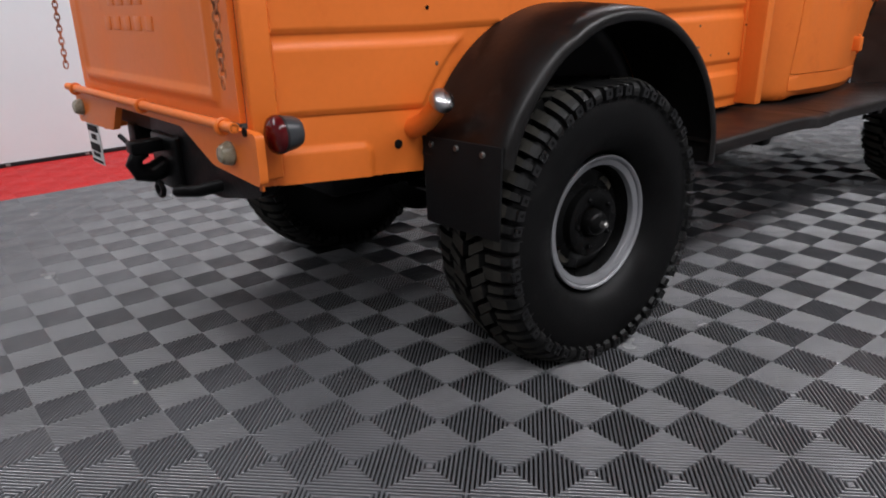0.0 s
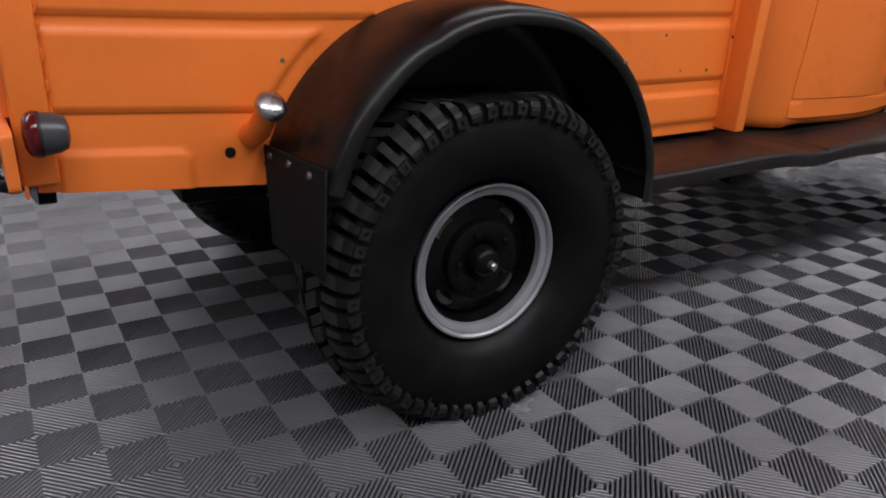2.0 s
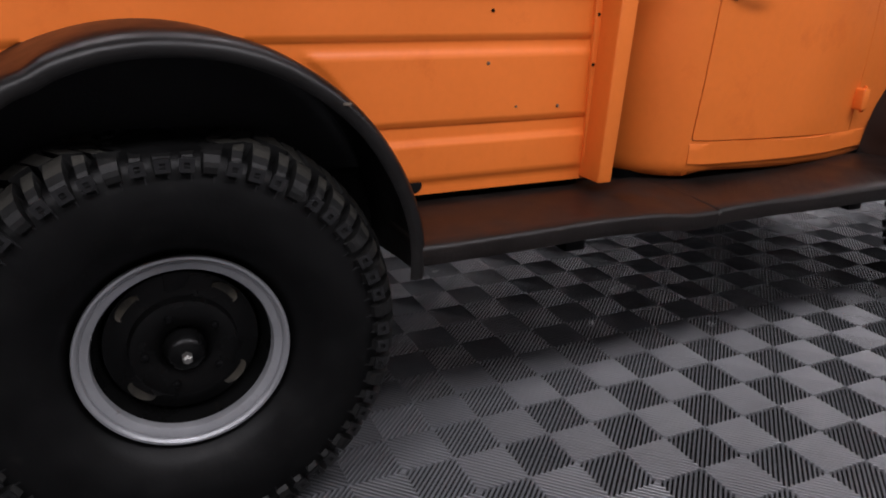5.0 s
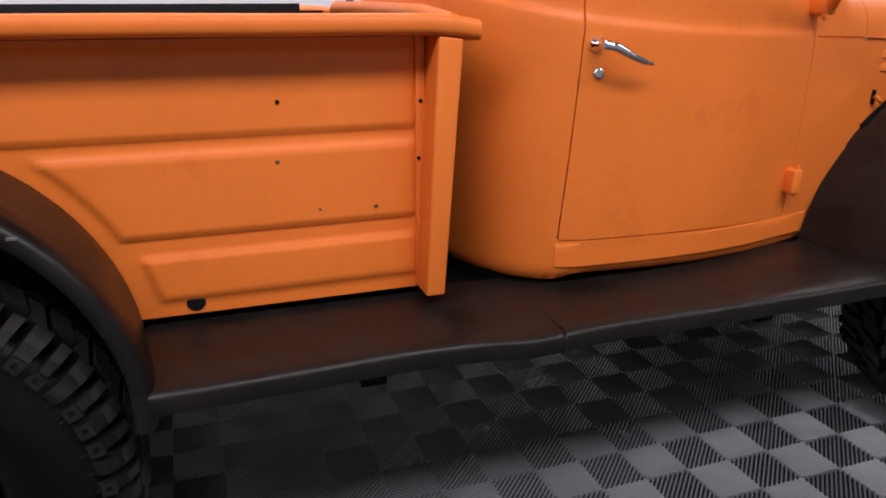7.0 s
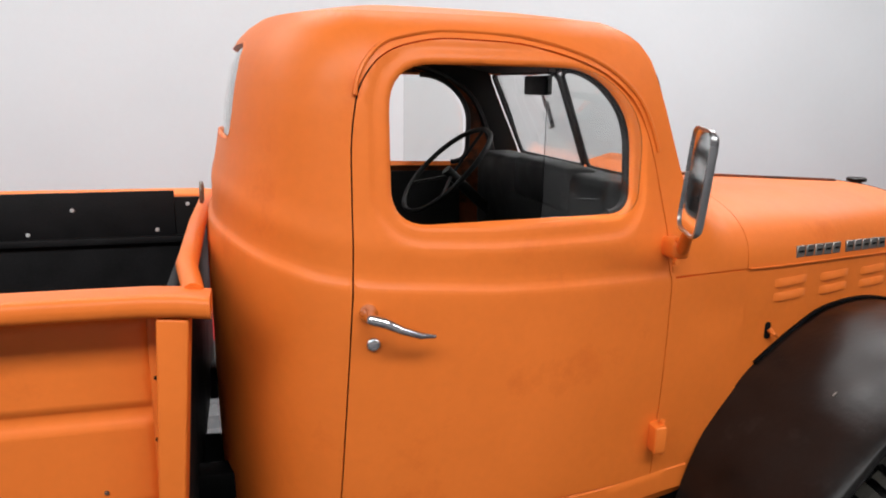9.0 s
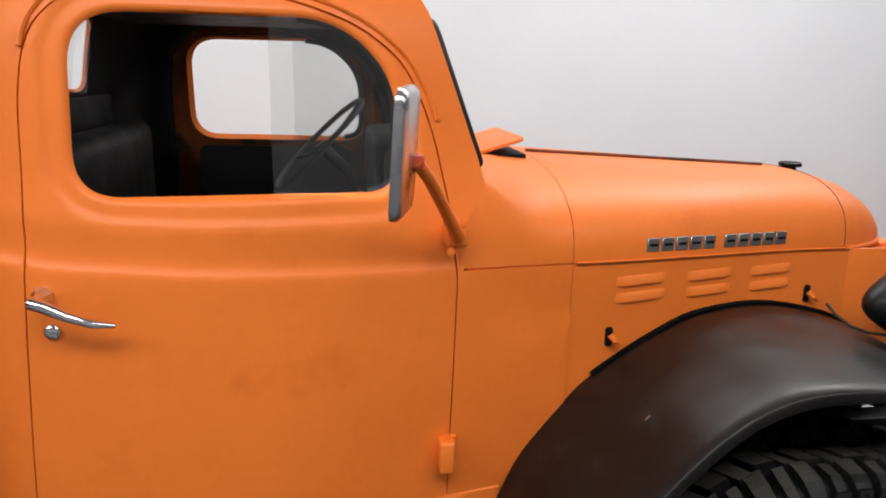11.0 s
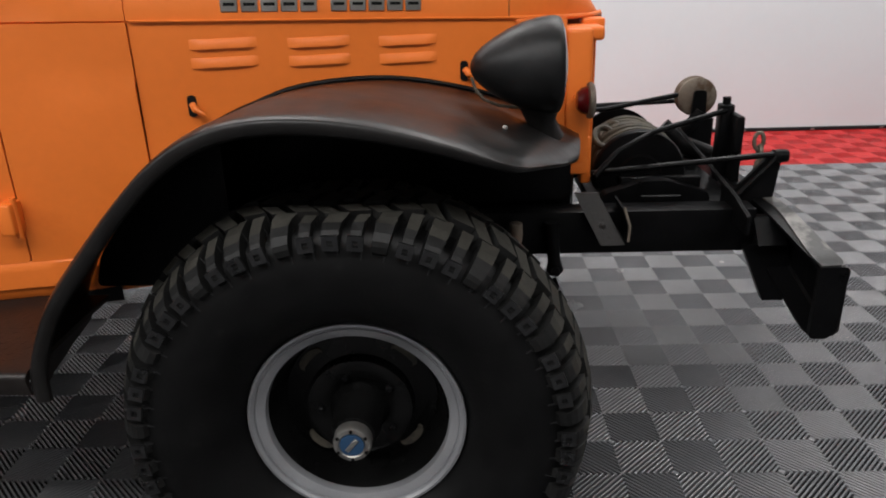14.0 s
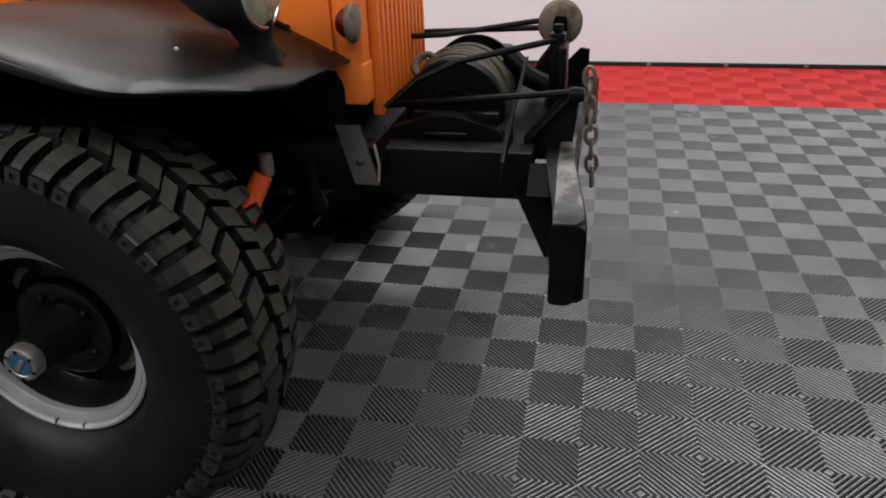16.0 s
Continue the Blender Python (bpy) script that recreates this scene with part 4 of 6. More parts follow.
def cab_skin(u, v):
    """u runs from the middle of the cab's back round the corner to its front, v up the section."""
    z, inset = v
    y0 = 0.176
    if u < 1:
        x, y, nx, ny = XR, YC + (y0 + ROUND - YC) * u, 1, 0
        x -= 0.006 * (1 - u * u)
    elif u < 2:
        a = (u - 1) * math.pi / 2
        x, y = XR + CORNER * (1 - math.cos(a)), y0 + ROUND * (1 - math.sin(a))
        nx, ny = Vector((math.cos(a) / CORNER, math.sin(a) / ROUND)).normalized()
    else:
        t = u - 2
        x = XR + CORNER + (CAB_END - XR - CORNER) * t
        y, nx, ny = flank(x), 0, 1
        y += 0.010 * t * max(0, (1.1 - z) / 0.4)
        back = max(0.0, min(1.0, (x - 2.35) / 0.3)) * max(0.0, min(1.0, (z - 1.46) / 0.1))
        y += 0.012 * back
        inset *= 1 - max(0.0, min(1.0, (x - 2.70) / 0.08)) * (1 if 1.2 < z < 1.46 else 0)
    skirt = 0.042 * max(0.0, min(1.0, (x - 1.9) / 0.75)) * max(0.0, (0.80 - z) / 0.106)
    skirt += 0.014 * max(0.0, min(1.0, (1.86 - x) / 0.08)) * max(0.0, (0.80 - z) / 0.106)
    return (x + inset * nx, y + inset * ny, z - belt_drop(x, z) - skirt)


def section_rows():
    out = []
    for (z0, i0), (z1, i1) in zip(SECTION, SECTION[1:]):
        n = 4 if z1 - z0 > 0.06 else 2
        out += [(z0 + (z1 - z0) * k / n, i0 + (i1 - i0) * k / n) for k in range(n)]
    return out + [SECTION[-1]]


DOOR = rounded([(1.790, 0.803), (2.638, 0.770), (2.650, 1.30), (2.632, 1.45), (2.600, 1.59), (2.571, 1.675), (2.530, 1.755), (2.443, 1.822), (2.340, 1.858), (2.222, 1.884), (2.013, 1.889), (1.905, 1.858), (1.848, 1.790), (1.830, 1.68), (1.828, 1.40)], [0.012, 0.012, 0.03, 0.03, 0.03, 0.04, 0.05, 0.05, 0.05, 0.06, 0.06, 0.05, 0.05, 0.05, 0.05], 4)
WINDOW = rounded([(1.914, 1.490), (2.516, 1.490), (2.516, 1.72), (2.40, 1.832), (1.914, 1.832)], [0.085, 0.06, 0.10, 0.10, 0.10], 8)
US = [k / 4 for k in range(4)] + [1 + k / 26 for k in range(26)] + [2 + k / 46 for k in range(47)]
inwards = lambda p: (2.1 - p.x, YC - p.y, 1.3 - p.z)


ARC = (YC - 0.176 - ROUND, 0.766, 1.07)    # lengths of the cab skin's back, corner and side


def u_of(w):
    if w < ARC[0]:
        return w / ARC[0]
    if w < ARC[0] + ARC[1]:
        return 1 + (w - ARC[0]) / ARC[1]
    return 2 + (w - ARC[0] - ARC[1]) / ARC[2]


def w_of(u):
    return ARC[0] * min(u, 1) + ARC[1] * max(0, min(u - 1, 1)) + ARC[2] * max(0, u - 2)


def inset_at(z):
    return float(np.interp(z, [r[0] for r in SECTION], [r[1] for r in SECTION]))


def unrolled(x, z):
    """Where a place of the flank lies on the unrolled cab skin."""
    zz = z
    for _ in range(6):
        zz = z + belt_drop(x, zz)
    lo, hi = 1.0, 3.2
    for _ in range(30):
        mid = (lo + hi) / 2
        if cab_skin(mid, (zz, inset_at(zz)))[0] < x:
            lo = mid
        else:
            hi = mid
    return (w_of(lo), zz)


def holds(poly, x, y):
    """Whether an outline holds a point."""
    inside = False
    for (x0, y0), (x1, y1) in zip(poly, poly[1:] + poly[:1]):
        if (y0 > y) != (y1 > y) and x < x0 + (y - y0) / (y1 - y0) * (x1 - x0):
            inside = not inside
    return inside


def gap_to(poly, x, y):
    best = 9.0
    for (x0, y0), (x1, y1) in zip(poly, poly[1:] + poly[:1]):
        dx, dy = x1 - x0, y1 - y0
        t = max(0, min(1, ((x - x0) * dx + (y - y0) * dy) / max(dx * dx + dy * dy, 1e-12)))
        best = min(best, math.hypot(x - x0 - t * dx, y - y0 - t * dy))
    return best


def pressed(outline, holes, thick, lining=False, sunk=None):
    """A panel of the cab: an outline on the unrolled skin, less its holes, bent to the skin and given a thickness."""
    loops = [outline] + holes
    verts, edges = [], []
    for lp in loops:
        o = len(verts)
        verts += [Vector(p) for p in lp]
        edges += [(o + k, o + (k + 1) % len(lp)) for k in range(len(lp))]
    for u in US:
        for z, _ in section_rows():
            w = w_of(u)
            if holds(outline, w, z) and not any(holds(h, w, z) for h in holes) and min(gap_to(lp, w, z) for lp in loops) > 0.004 and not (sunk and gap_to(sunk, w, z) < 0.060):
                verts.append(Vector((w, z)))
    if sunk:
        for d in (0.004, 0.010, 0.016, 0.026, 0.034, 0.040, 0.046, 0.052):
            verts += [Vector(p) for p in grow(fine(sunk, 0.012), d)]
    vs, _, fs, *_ = delaunay_2d_cdt(verts, edges, [], 0, 1e-6)
    bm = bmesh.new()
    vv = [bm.verts.new(Vector(cab_skin(u_of(v.x), (v.y, inset_at(v.y)))) + Vector((0, 0.0016 * noise.noise(Vector((v.x * 4, v.y * 4, 2))), 0))) for v in vs]
    for f in fs:
        cx, cz = sum(vs[k].x for k in f) / len(f), sum(vs[k].y for k in f) / len(f)
        if holds(outline, cx, cz) and not any(holds(h, cx, cz) for h in holes):
            bm.faces.new([vv[k] for k in f])
    if sunk:
        for v, p in zip(vv, vs):
            d = gap_to(sunk, p.x, p.y)
            if d < 0.06:
                v.co.y += 0.007 * (1 - step(d - 0.043, 0.020)) + 0.010 * max(0, 1 - d / 0.014) ** 2
    bmesh.ops.delete(bm, geom=[v for v in bm.verts if not v.link_faces], context="VERTS")
    bm.normal_update()
    probe = max(bm.faces, key=lambda f: f.calc_area())
    if probe.normal.dot(Vector(inwards(probe.calc_center_median()))) > 0:
        bmesh.ops.reverse_faces(bm, faces=bm.faces)
        bm.normal_update()
    outer, rim = list(bm.faces), [e for e in bm.edges if len(e.link_faces) == 1]
    twin = {v: v.co - v.normal * thick for v in bm.verts}
    twin = {v: bm.verts.new(c) for v, c in twin.items()}
    for f in outer:
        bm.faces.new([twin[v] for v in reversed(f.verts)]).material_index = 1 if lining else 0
    for e in rim:
        a, b = e.verts
        bm.faces.new((b, a, twin[a], twin[b]))
    bmesh.ops.recalc_face_normals(bm, faces=bm.faces)
    return bm


def fine(outline, step=0.02):
    """The same outline with more points along its straights."""
    out = []
    for a, b in zip(outline, outline[1:] + outline[:1]):
        n = max(1, int(math.hypot(b[0] - a[0], b[1] - a[1]) / step))
        out += [(a[0] + (b[0] - a[0]) * k / n, a[1] + (b[1] - a[1]) * k / n) for k in range(n)]
    return out


Z0, Z1 = SECTION[0][0], SECTION[-1][0]
REAR = rounded([(0.0, 1.648), (0.365, 1.648), (0.365, 1.882), (0.0, 1.882)], [0.001, 0.05, 0.05, 0.001], 6)
PILLAR = [(2.9305, Z0), (2.9305, 1.3030), (2.664, 1.3115), (2.667, 1.40), (2.712, 1.500), (2.683, 1.59), (2.647, 1.69), (2.611, 1.79), (2.587, 1.855), (2.558, 1.897), (2.510, 1.928), (2.46, Z1)]
SHELL = fine([(0.0, Z0)] + [unrolled(x, z) for x, z in PILLAR] + [(0.0, Z1)] + REAR[::-1])
DOORWAY = [unrolled(x, z) for x, z in fine(grow(DOOR, 0.0018))]
LEAF = [unrolled(x, z) for x, z in fine(grow(DOOR, -0.0018))]
PANE = [unrolled(x, z) for x, z in WINDOW]
cab = part("cab_body", pressed(SHELL, [DOORWAY], 0.014, True), ORANGE, truck, "orange cab shell with rounded back corners", smooth=35)
cab.data.materials.append(TRIM)
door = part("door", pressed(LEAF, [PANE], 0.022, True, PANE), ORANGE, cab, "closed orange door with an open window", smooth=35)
# door's inner face takes the darkened orange, as little light gets in
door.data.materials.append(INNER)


def door_foot(x):
    return 0.803 - 0.033 * (x - 1.790) / 0.848


part("rocker", sheet(lambda x, k: (x, flank(x) + 0.002 + corner_bend(x) + 0.010 * max(0, (x - 1.855) / 1.07) * 0.4 + (0.006 if k > 0.9 else 0.0), 0.728 - 0.036 * (x - 1.785) + (door_foot(x) - 0.0045 - 0.728 + 0.036 * (x - 1.785)) * k), [1.785 + 0.985 * q / 30 for q in range(31)], [0, 0.06, 0.3, 0.6, 0.9, 1.0], 0.012, lambda p: (0, 1, 0)), ORANGE, cab, "orange sill strip under the door", smooth=40)


def skin_y(x, z):
    """Outer skin at a place on the flank."""
    ins = inset_at(z + belt_drop(x, z))
    back = max(0.0, min(1.0, (x - 2.35) / 0.3)) * max(0.0, min(1.0, (z - 1.46) / 0.1))
    t = max(0, (x - XR - CORNER) / (CAB_END - XR - CORNER))
    bend = 0.0 if x > XR + CORNER else ROUND * (1 - math.sqrt(max(0, 1 - (1 - (x - XR) / CORNER) ** 2)))
    return flank(x) + ins + bend + 0.012 * back + 0.010 * t * max(0, (1.1 - z) / 0.4)


def on_skin(outline, lift):
    return [(x, skin_y(x, z) - lift, z) for x, z in outline]


# pressed frame round the window, rain gutter, rubber
front_edge = [p for p in grow(WINDOW, 0.001) if p[0] > 2.275]
front_edge = sorted([p for p in front_edge if p[1] < 1.6], key=lambda p: p[0]) + sorted([p for p in front_edge if p[1] >= 1.6], key=lambda p: -p[0])
part("window_rubber", tube(on_skin(front_edge, -0.034), 0.010, 8), SEAL, door, "black rubber round the quarter glass")
gutter = [(1.838, 1.735), (1.842, 1.79), (1.862, 1.835), (1.905, 1.880), (2.013, 1.907), (2.222, 1.902), (2.345, 1.876), (2.452, 1.838), (2.545, 1.765), (2.590, 1.68), (2.618, 1.59)]
part("door_seal", tube(on_skin(fine(DOOR, 0.03), -0.026), 0.011, 6, None, True), SEAL, cab, "black rubber seal behind the door gap")
part("rain_gutter", tube(on_skin(rounded(gutter, 0.07, 6)[7:-7], 0.002), 0.0055, 6), ORANGE, cab, "narrow rain gutter over the door")
vent = [(x, z) for x, z in WINDOW if x > 2.28]
quarter = prism([(2.272, 1.492)] + sorted([p for p in vent if p[1] < 1.6], key=lambda p: p[0]) + sorted([p for p in vent if p[1] >= 1.6], key=lambda p: -p[0]) + [(2.272, 1.830)], 0.245, 0.249)
qg = part("quarter_glass", quarter, TINT, door, "greyish pivoting quarter glass", smooth=0)
qg.visible_shadow = False
hinge = part("hinge", box(2.614, 2.648, 0.240, 0.29, 0.846, 0.922, 0.006, 3), ORANGE, door, "square orange door hinge")
part("hinge_pin", tube([(2.645, 0.262, 0.836), (2.645, 0.262, 0.932)], 0.008, 8), ORANGE, hinge)
hand = part("door_handle", tube([(1.852, 0.120, 1.312), (1.880, 0.110, 1.306), (1.915, 0.108, 1.288), (1.955, 0.112, 1.272), (1.990, 0.124, 1.264)], [0.012, 0.012, 0.0095, 0.0085, 0.005], 12), CHROME, door, "curved chrome door handle")
part("handle_boss", lathe([(0.020, 0.0), (0.019, 0.012), (0.012, 0.02), (0.011, 0.052), (0.0, 0.056)], Matrix.Translation((1.856, 0.172, 1.311)) @ Matrix.Rotation(radians(90), 4, "X"), 20), CHROME, hand)
part("lock", lathe([(0.016, -0.002), (0.016, 0.006), (0.013, 0.010), (0.006, 0.012), (0.0, 0.012)], Matrix.Translation((1.866, 0.170, 1.240)) @ Matrix.Rotation(radians(90), 4, "X"), 24), CHROME, door, "round chrome lock")
part("inner_pocket", prism(rounded([(1.93, 1.10), (2.50, 1.10), (2.50, 1.452), (1.93, 1.452)], 0.03), 0.268, 0.276), TRIM, door, "black pocket panel inside the door")
far_side(cab, truck)


def roof_skin(u, s):
    side = u_of(unrolled(2.46, Z1)[0])
    if u <= 3:
        p = Vector(cab_skin(side * u / 3, SECTION[-1]))
    else:
        p = Vector(cab_skin(side, SECTION[-1]))
        p.y += (YC - p.y) * (u - 3)
    c = Vector((2.08, YC, 0))
    k = 1 - s
    return (c.x + (p.x - c.x) * k, c.y + (p.y - c.y) * k, Z1 + 0.062 * math.sin(s * math.pi / 2))


RU = [3 * k / 60 for k in range(61)] + [3 + k / 10 for k in range(1, 11)]
roof = part("roof_half", sheet(roof_skin, RU, [0, 0.04, 0.09, 0.15, 0.25, 0.4, 0.6, 0.8, 0.97], 0.012, lambda p: (0, 0, -1)), ORANGE, cab, "domed orange roof", smooth=60)
far_side(roof, cab)
BROW = [(2.46, Z1), (2.486, 1.938), (2.510, 1.928), (2.536, 1.914), (2.558, 1.897), (2.574, 1.877), (2.587, 1.855), (2.592, 1.840)]


def brow_skin(u, k):
    x, z = BROW[k]
    y = skin_y(x, z)
    return (x + 0.02 * u * (2 - u), y + (YC - y) * u, z)


brow = part("brow", sheet(brow_skin, [k / 12 for k in range(13)], list(range(len(BROW))), 0.010, lambda p: (-1, 0, -0.3)), ORANGE, cab, "orange panel over the windscreen", smooth=60)
far_side(brow, cab)
part("headliner", box(1.74, 2.44, 0.42, 2 * YC - 0.42, 1.870, 1.880, 0.003), TRIM, cab, "dark headlining")
part("header_trim", prism([(2.43, 1.866), (2.560, 1.838), (2.568, 1.848), (2.43, 1.879)], 0.44, 2 * YC - 0.44), TRIM, cab, "dark lining over the windscreen")
part("rear_trim", box(1.665, 1.672, 0.50, 2 * YC - 0.50, 0.9, 1.640, 0), TRIM, cab, "dark rear cab lining", smooth=0)


def back_skin(w, z, deep):
    """A place on the cab's back, w to either side of its middle, set in by deep."""
    x, y, z = cab_skin(u_of(abs(w)), (z, inset_at(z)))
    side = 1 if w >= 0 else -1
    return (x + deep, YC - side * (YC - y - 0.3 * deep), z)


rg = part("rear_glass", sheet(lambda w, z: back_skin(w, z, 0.012), [-0.372 + 0.744 * k / 24 for k in range(25)], [1.642 + 0.246 * k / 4 for k in range(5)], 0.004, lambda p: (1, 0, 0)), GLASS, cab, "curved rear window pane", smooth=60)
lip = [(w, z) for w, z in REAR if w > 0.01]
part("rear_window_lip", tube([back_skin(w, z, 0.004) for w, z in [(0.001, 1.648)] + lip + [(0.001, 1.882)]], 0.0055, 8), ORANGE, cab, "rolled edge of the rear window")
part("rear_window_lip", tube([back_skin(-w, z, 0.004) for w, z in [(0.001, 1.648)] + lip + [(0.001, 1.882)]], 0.0055, 8), ORANGE, cab)
rg.visible_shadow = False
part("floor_pan", box(1.70, 2.55, 0.30, 2 * YC - 0.30, 0.752, 0.775, 0.004), TRIM, cab)
part("toe_board", box(2.55, 2.90, 0.42, 2 * YC - 0.42, 0.752, 0.775, 0.004), TRIM, cab)
part("firewall", box(2.895, 2.915, 0.40, 2 * YC - 0.40, 0.74, 1.42, 0.004), TRIM, cab)

# windscreen in two panes, dark frame, wipers
WB, WT = (2.712, 1.522), (2.590, 1.858)
def ws_point(s, y, off=0.0):
    return Vector((WB[0] + (WT[0] - WB[0]) * s + off * 0.94, y, WB[1] + (WT[1] - WB[1]) * s + off * 0.34))
for half in (0, 1):
    y0, y1 = (0.365, YC - 0.018) if half == 0 else (YC + 0.018, 2 * YC - 0.365)
    loop = rounded([(0.03, y0), (0.03, y1), (0.95, y1), (0.95, y0)], [0.05, 0.04, 0.06, 0.10], 5)
    bmw = bmesh.new()
    fa = [bmw.verts.new(ws_point(s, y)) for s, y in loop]
    fb = [bmw.verts.new(ws_point(s, y, 0.005)) for s, y in loop]
    bmw.faces.new(fa)
    bmw.faces.new(fb[::-1])
    for k in range(len(fa)):
        bmw.faces.new((fa[k], fb[k], fb[(k + 1) % len(fa)], fa[(k + 1) % len(fa)]))
    pane = part("windscreen_pane", bmw, GLASS, cab, "flat windscreen pane", smooth=0)
    pane.visible_shadow = False
    part("pane_rubber", tube([ws_point(s, y, 0.001) for s, y in loop], 0.0085, 8, None, True), SEAL, pane, "black rubber frame")
for y in (0.62, 1.22):
    part("wiper", tube([ws_point(1.0, y, 0.02), ws_point(0.7, y - 0.03, 0.035), ws_point(0.35, y - 0.05, 0.025)], 0.006, 8), SEAL, cab, "black wiper hanging from the top")

# inside
part("seat_back", box(1.67, 1.79, 0.36, 2 * YC - 0.36, 1.12, 1.555, 0.05, 4), SEAT, cab, "dark bench seat back")
part("seat_cushion", box(1.70, 2.16, 0.33, 2 * YC - 0.33, 0.98, 1.16, 0.05, 4), SEAT, cab, "dark bench seat cushion")
part("dashboard", box(2.515, 2.665, 0.41, 2 * YC - 0.41, 1.25, 1.548, 0.03, 4), TRIM, cab, "black dashboard")
part("defroster_box", box(2.49, 2.60, 0.62, 1.02, 1.43, 1.562, 0.02, 3), TRIM, cab)
sw_c, sw_n = Vector((2.345, 1.30, 1.485)), Vector((-0.72, 0.0, 0.69)).normalized()
sw_u = Vector((0, 1, 0))
sw_v = sw_n.cross(sw_u)
steer = part("steering_wheel", tube([sw_c + 0.205 * (math.cos(t) * sw_u + math.sin(t) * sw_v) for t in [2 * math.pi * k / 40 for k in range(40)]], 0.0095, 8, None, True), TRIM, cab, "thin black steering wheel")
for t in (0.5, 2.6, 4.7):
    part("spoke", tube([sw_c - 0.03 * sw_n, sw_c + 0.20 * (math.cos(t) * sw_u + math.sin(t) * sw_v)], 0.006, 6), TRIM, steer)
part("steering_column", tube([sw_c, sw_c - 0.55 * sw_n], 0.02, 10), TRIM, steer)
part("visor_mirror", box(2.50, 2.525, 0.80, 0.98, 1.765, 1.825, 0.008), TRIM, cab)
part("mirror_stem", tube([(2.52, 0.90, 1.80), (2.60, 0.86, 1.86)], 0.006, 6), TRIM, cab)


# ---- bonnet ----
# the front fender's outer edge and its root along the bonnet
LIP = [(2.800, -0.066, 0.600), (2.803, -0.066, 0.660), (2.822, -0.066, 0.726), (2.868, -0.066, 0.815), (2.951, -0.066, 0.920), (3.008, -0.066, 0.990), (3.095, -0.066, 1.078), (3.180, -0.066, 1.135), (3.273, -0.066, 1.163), (3.388, -0.066, 1.167), (3.515, -0.066, 1.149), (3.646, -0.062, 1.113), (3.722, -0.050, 1.082), (3.768, -0.022, 1.062), (3.800, 0.030, 1.045), (3.838, 0.110, 1.026), (3.884, 0.210, 1.003), (3.930, 0.330, 0.980)]
ROOT = [(2.735, 0.310, 0.600), (2.740, 0.312, 0.672), (2.800, 0.330, 0.800), (2.850, 0.345, 0.870), (2.930, 0.362, 0.955), (2.990, 0.375, 1.008), (3.095, 0.400, 1.068), (3.180, 0.425, 1.104), (3.273, 0.455, 1.134), (3.400, 0.492, 1.145), (3.515, 0.525, 1.139), (3.630, 0.556, 1.116), (3.740, 0.580, 1.085), (3.810, 0.590, 1.055), (3.865, 0.597, 1.030), (3.910, 0.600, 1.008), (3.945, 0.602, 0.990), (3.970, 0.604, 0.975)]


def crease(x):
    return 1.3165 - 0.034 * (x - 2.65)


TOPZ = [(2.60, 1.535), (2.70, 1.527), (2.93, 1.507), (3.40, 1.482), (3.74, 1.464), (3.80, 1.458), (3.88, 1.432), (3.94, 1.400), (3.99, 1.355), (4.03, 1.300), (4.055, 1.255), (4.063, 1.236)]
NOSE = [(3.70, 0.0), (3.80, 0.012), (3.88, 0.040), (3.95, 0.085), (4.00, 0.135), (4.035, 0.190), (4.055, 0.25), (4.063, 0.30)]


def bonnet_skin(u, x):
    """u: 0 at the near crease, 0.5 on top, 1 at the far crease."""
    w = YC - flank(x) - lerp_table(NOSE, x)
    a = math.pi * u
    c, s = math.cos(a), math.sin(a)
    e = 2 / lerp_table([(2.655, 12.0), (2.70, 9.0), (2.76, 4.8), (2.82, 3.1), (2.87, 2.7)], x)
    zc = crease(x)
    return (x, YC - w * math.copysign(abs(c) ** e, c), zc + (soft_table(TOPZ, x, 0.012) - zc) * abs(s) ** e)


inside_hood = lambda p: (0, YC - p.y, 1.1 - p.z)
UU = [0.5 - 0.5 * math.cos(math.pi * k / 44) for k in range(45)]
XH = [2.9328 + (3.72 - 2.9328) * k / 24 for k in range(25)] + [3.74, 3.77, 3.80, 3.83, 3.86, 3.89, 3.915, 3.94, 3.96, 3.98, 4.0, 4.015, 4.03, 4.042, 4.052, 4.059, 4.063]
bonnet = part("bonnet", sheet(bonnet_skin, UU, XH, 0.008, inside_hood), ORANGE, truck, "long narrow orange bonnet with a rounded nose", smooth=50)
XCOWL = [2.655 + (2.9305 - 2.655) * k / 14 for k in range(15)]


def cowl_skin(u, x):
    """The cowl, which runs into the cab's skin at its back edge."""
    x, y, z = bonnet_skin(u, x)
    k = max(0.0, min(1.0, (2.83 - x) / 0.15))
    k = k * k * (3 - 2 * k)
    deep = max(YC - abs(YC - y), skin_y(x, z) + 0.003)
    pull = k * (deep - (YC - abs(YC - y))) * min(1.0, abs(YC - y) / 0.3)
    return (x, y + math.copysign(pull, YC - y), z)


cowl = part("cowl", sheet(cowl_skin, UU, XCOWL, 0.008, inside_hood), ORANGE, truck, "orange cowl in front of the windscreen", smooth=50)


part("cowl_lip", tube([(x, flank(x) + 0.012, 1.3048 - 0.031 * (x - 2.9305)) for x in np.linspace(2.67, 2.93, 12)], 0.008, 6), ORANGE, cowl)
for xj in (2.9325,):
    part("bonnet_seal", tube([Vector(bonnet_skin(u, xj)) + Vector((0, YC - bonnet_skin(u, xj)[1], 1.1 - bonnet_skin(u, xj)[2])).normalized() * 0.012 for u in UU], 0.007, 6), ORANGE, cowl, "orange lip under the bonnet gap")
    part("bonnet_seal", tube([(xj, flank(xj) + 0.020, 0.93), (xj, flank(xj) + 0.020, crease(xj))], 0.008, 6), ORANGE, cowl)


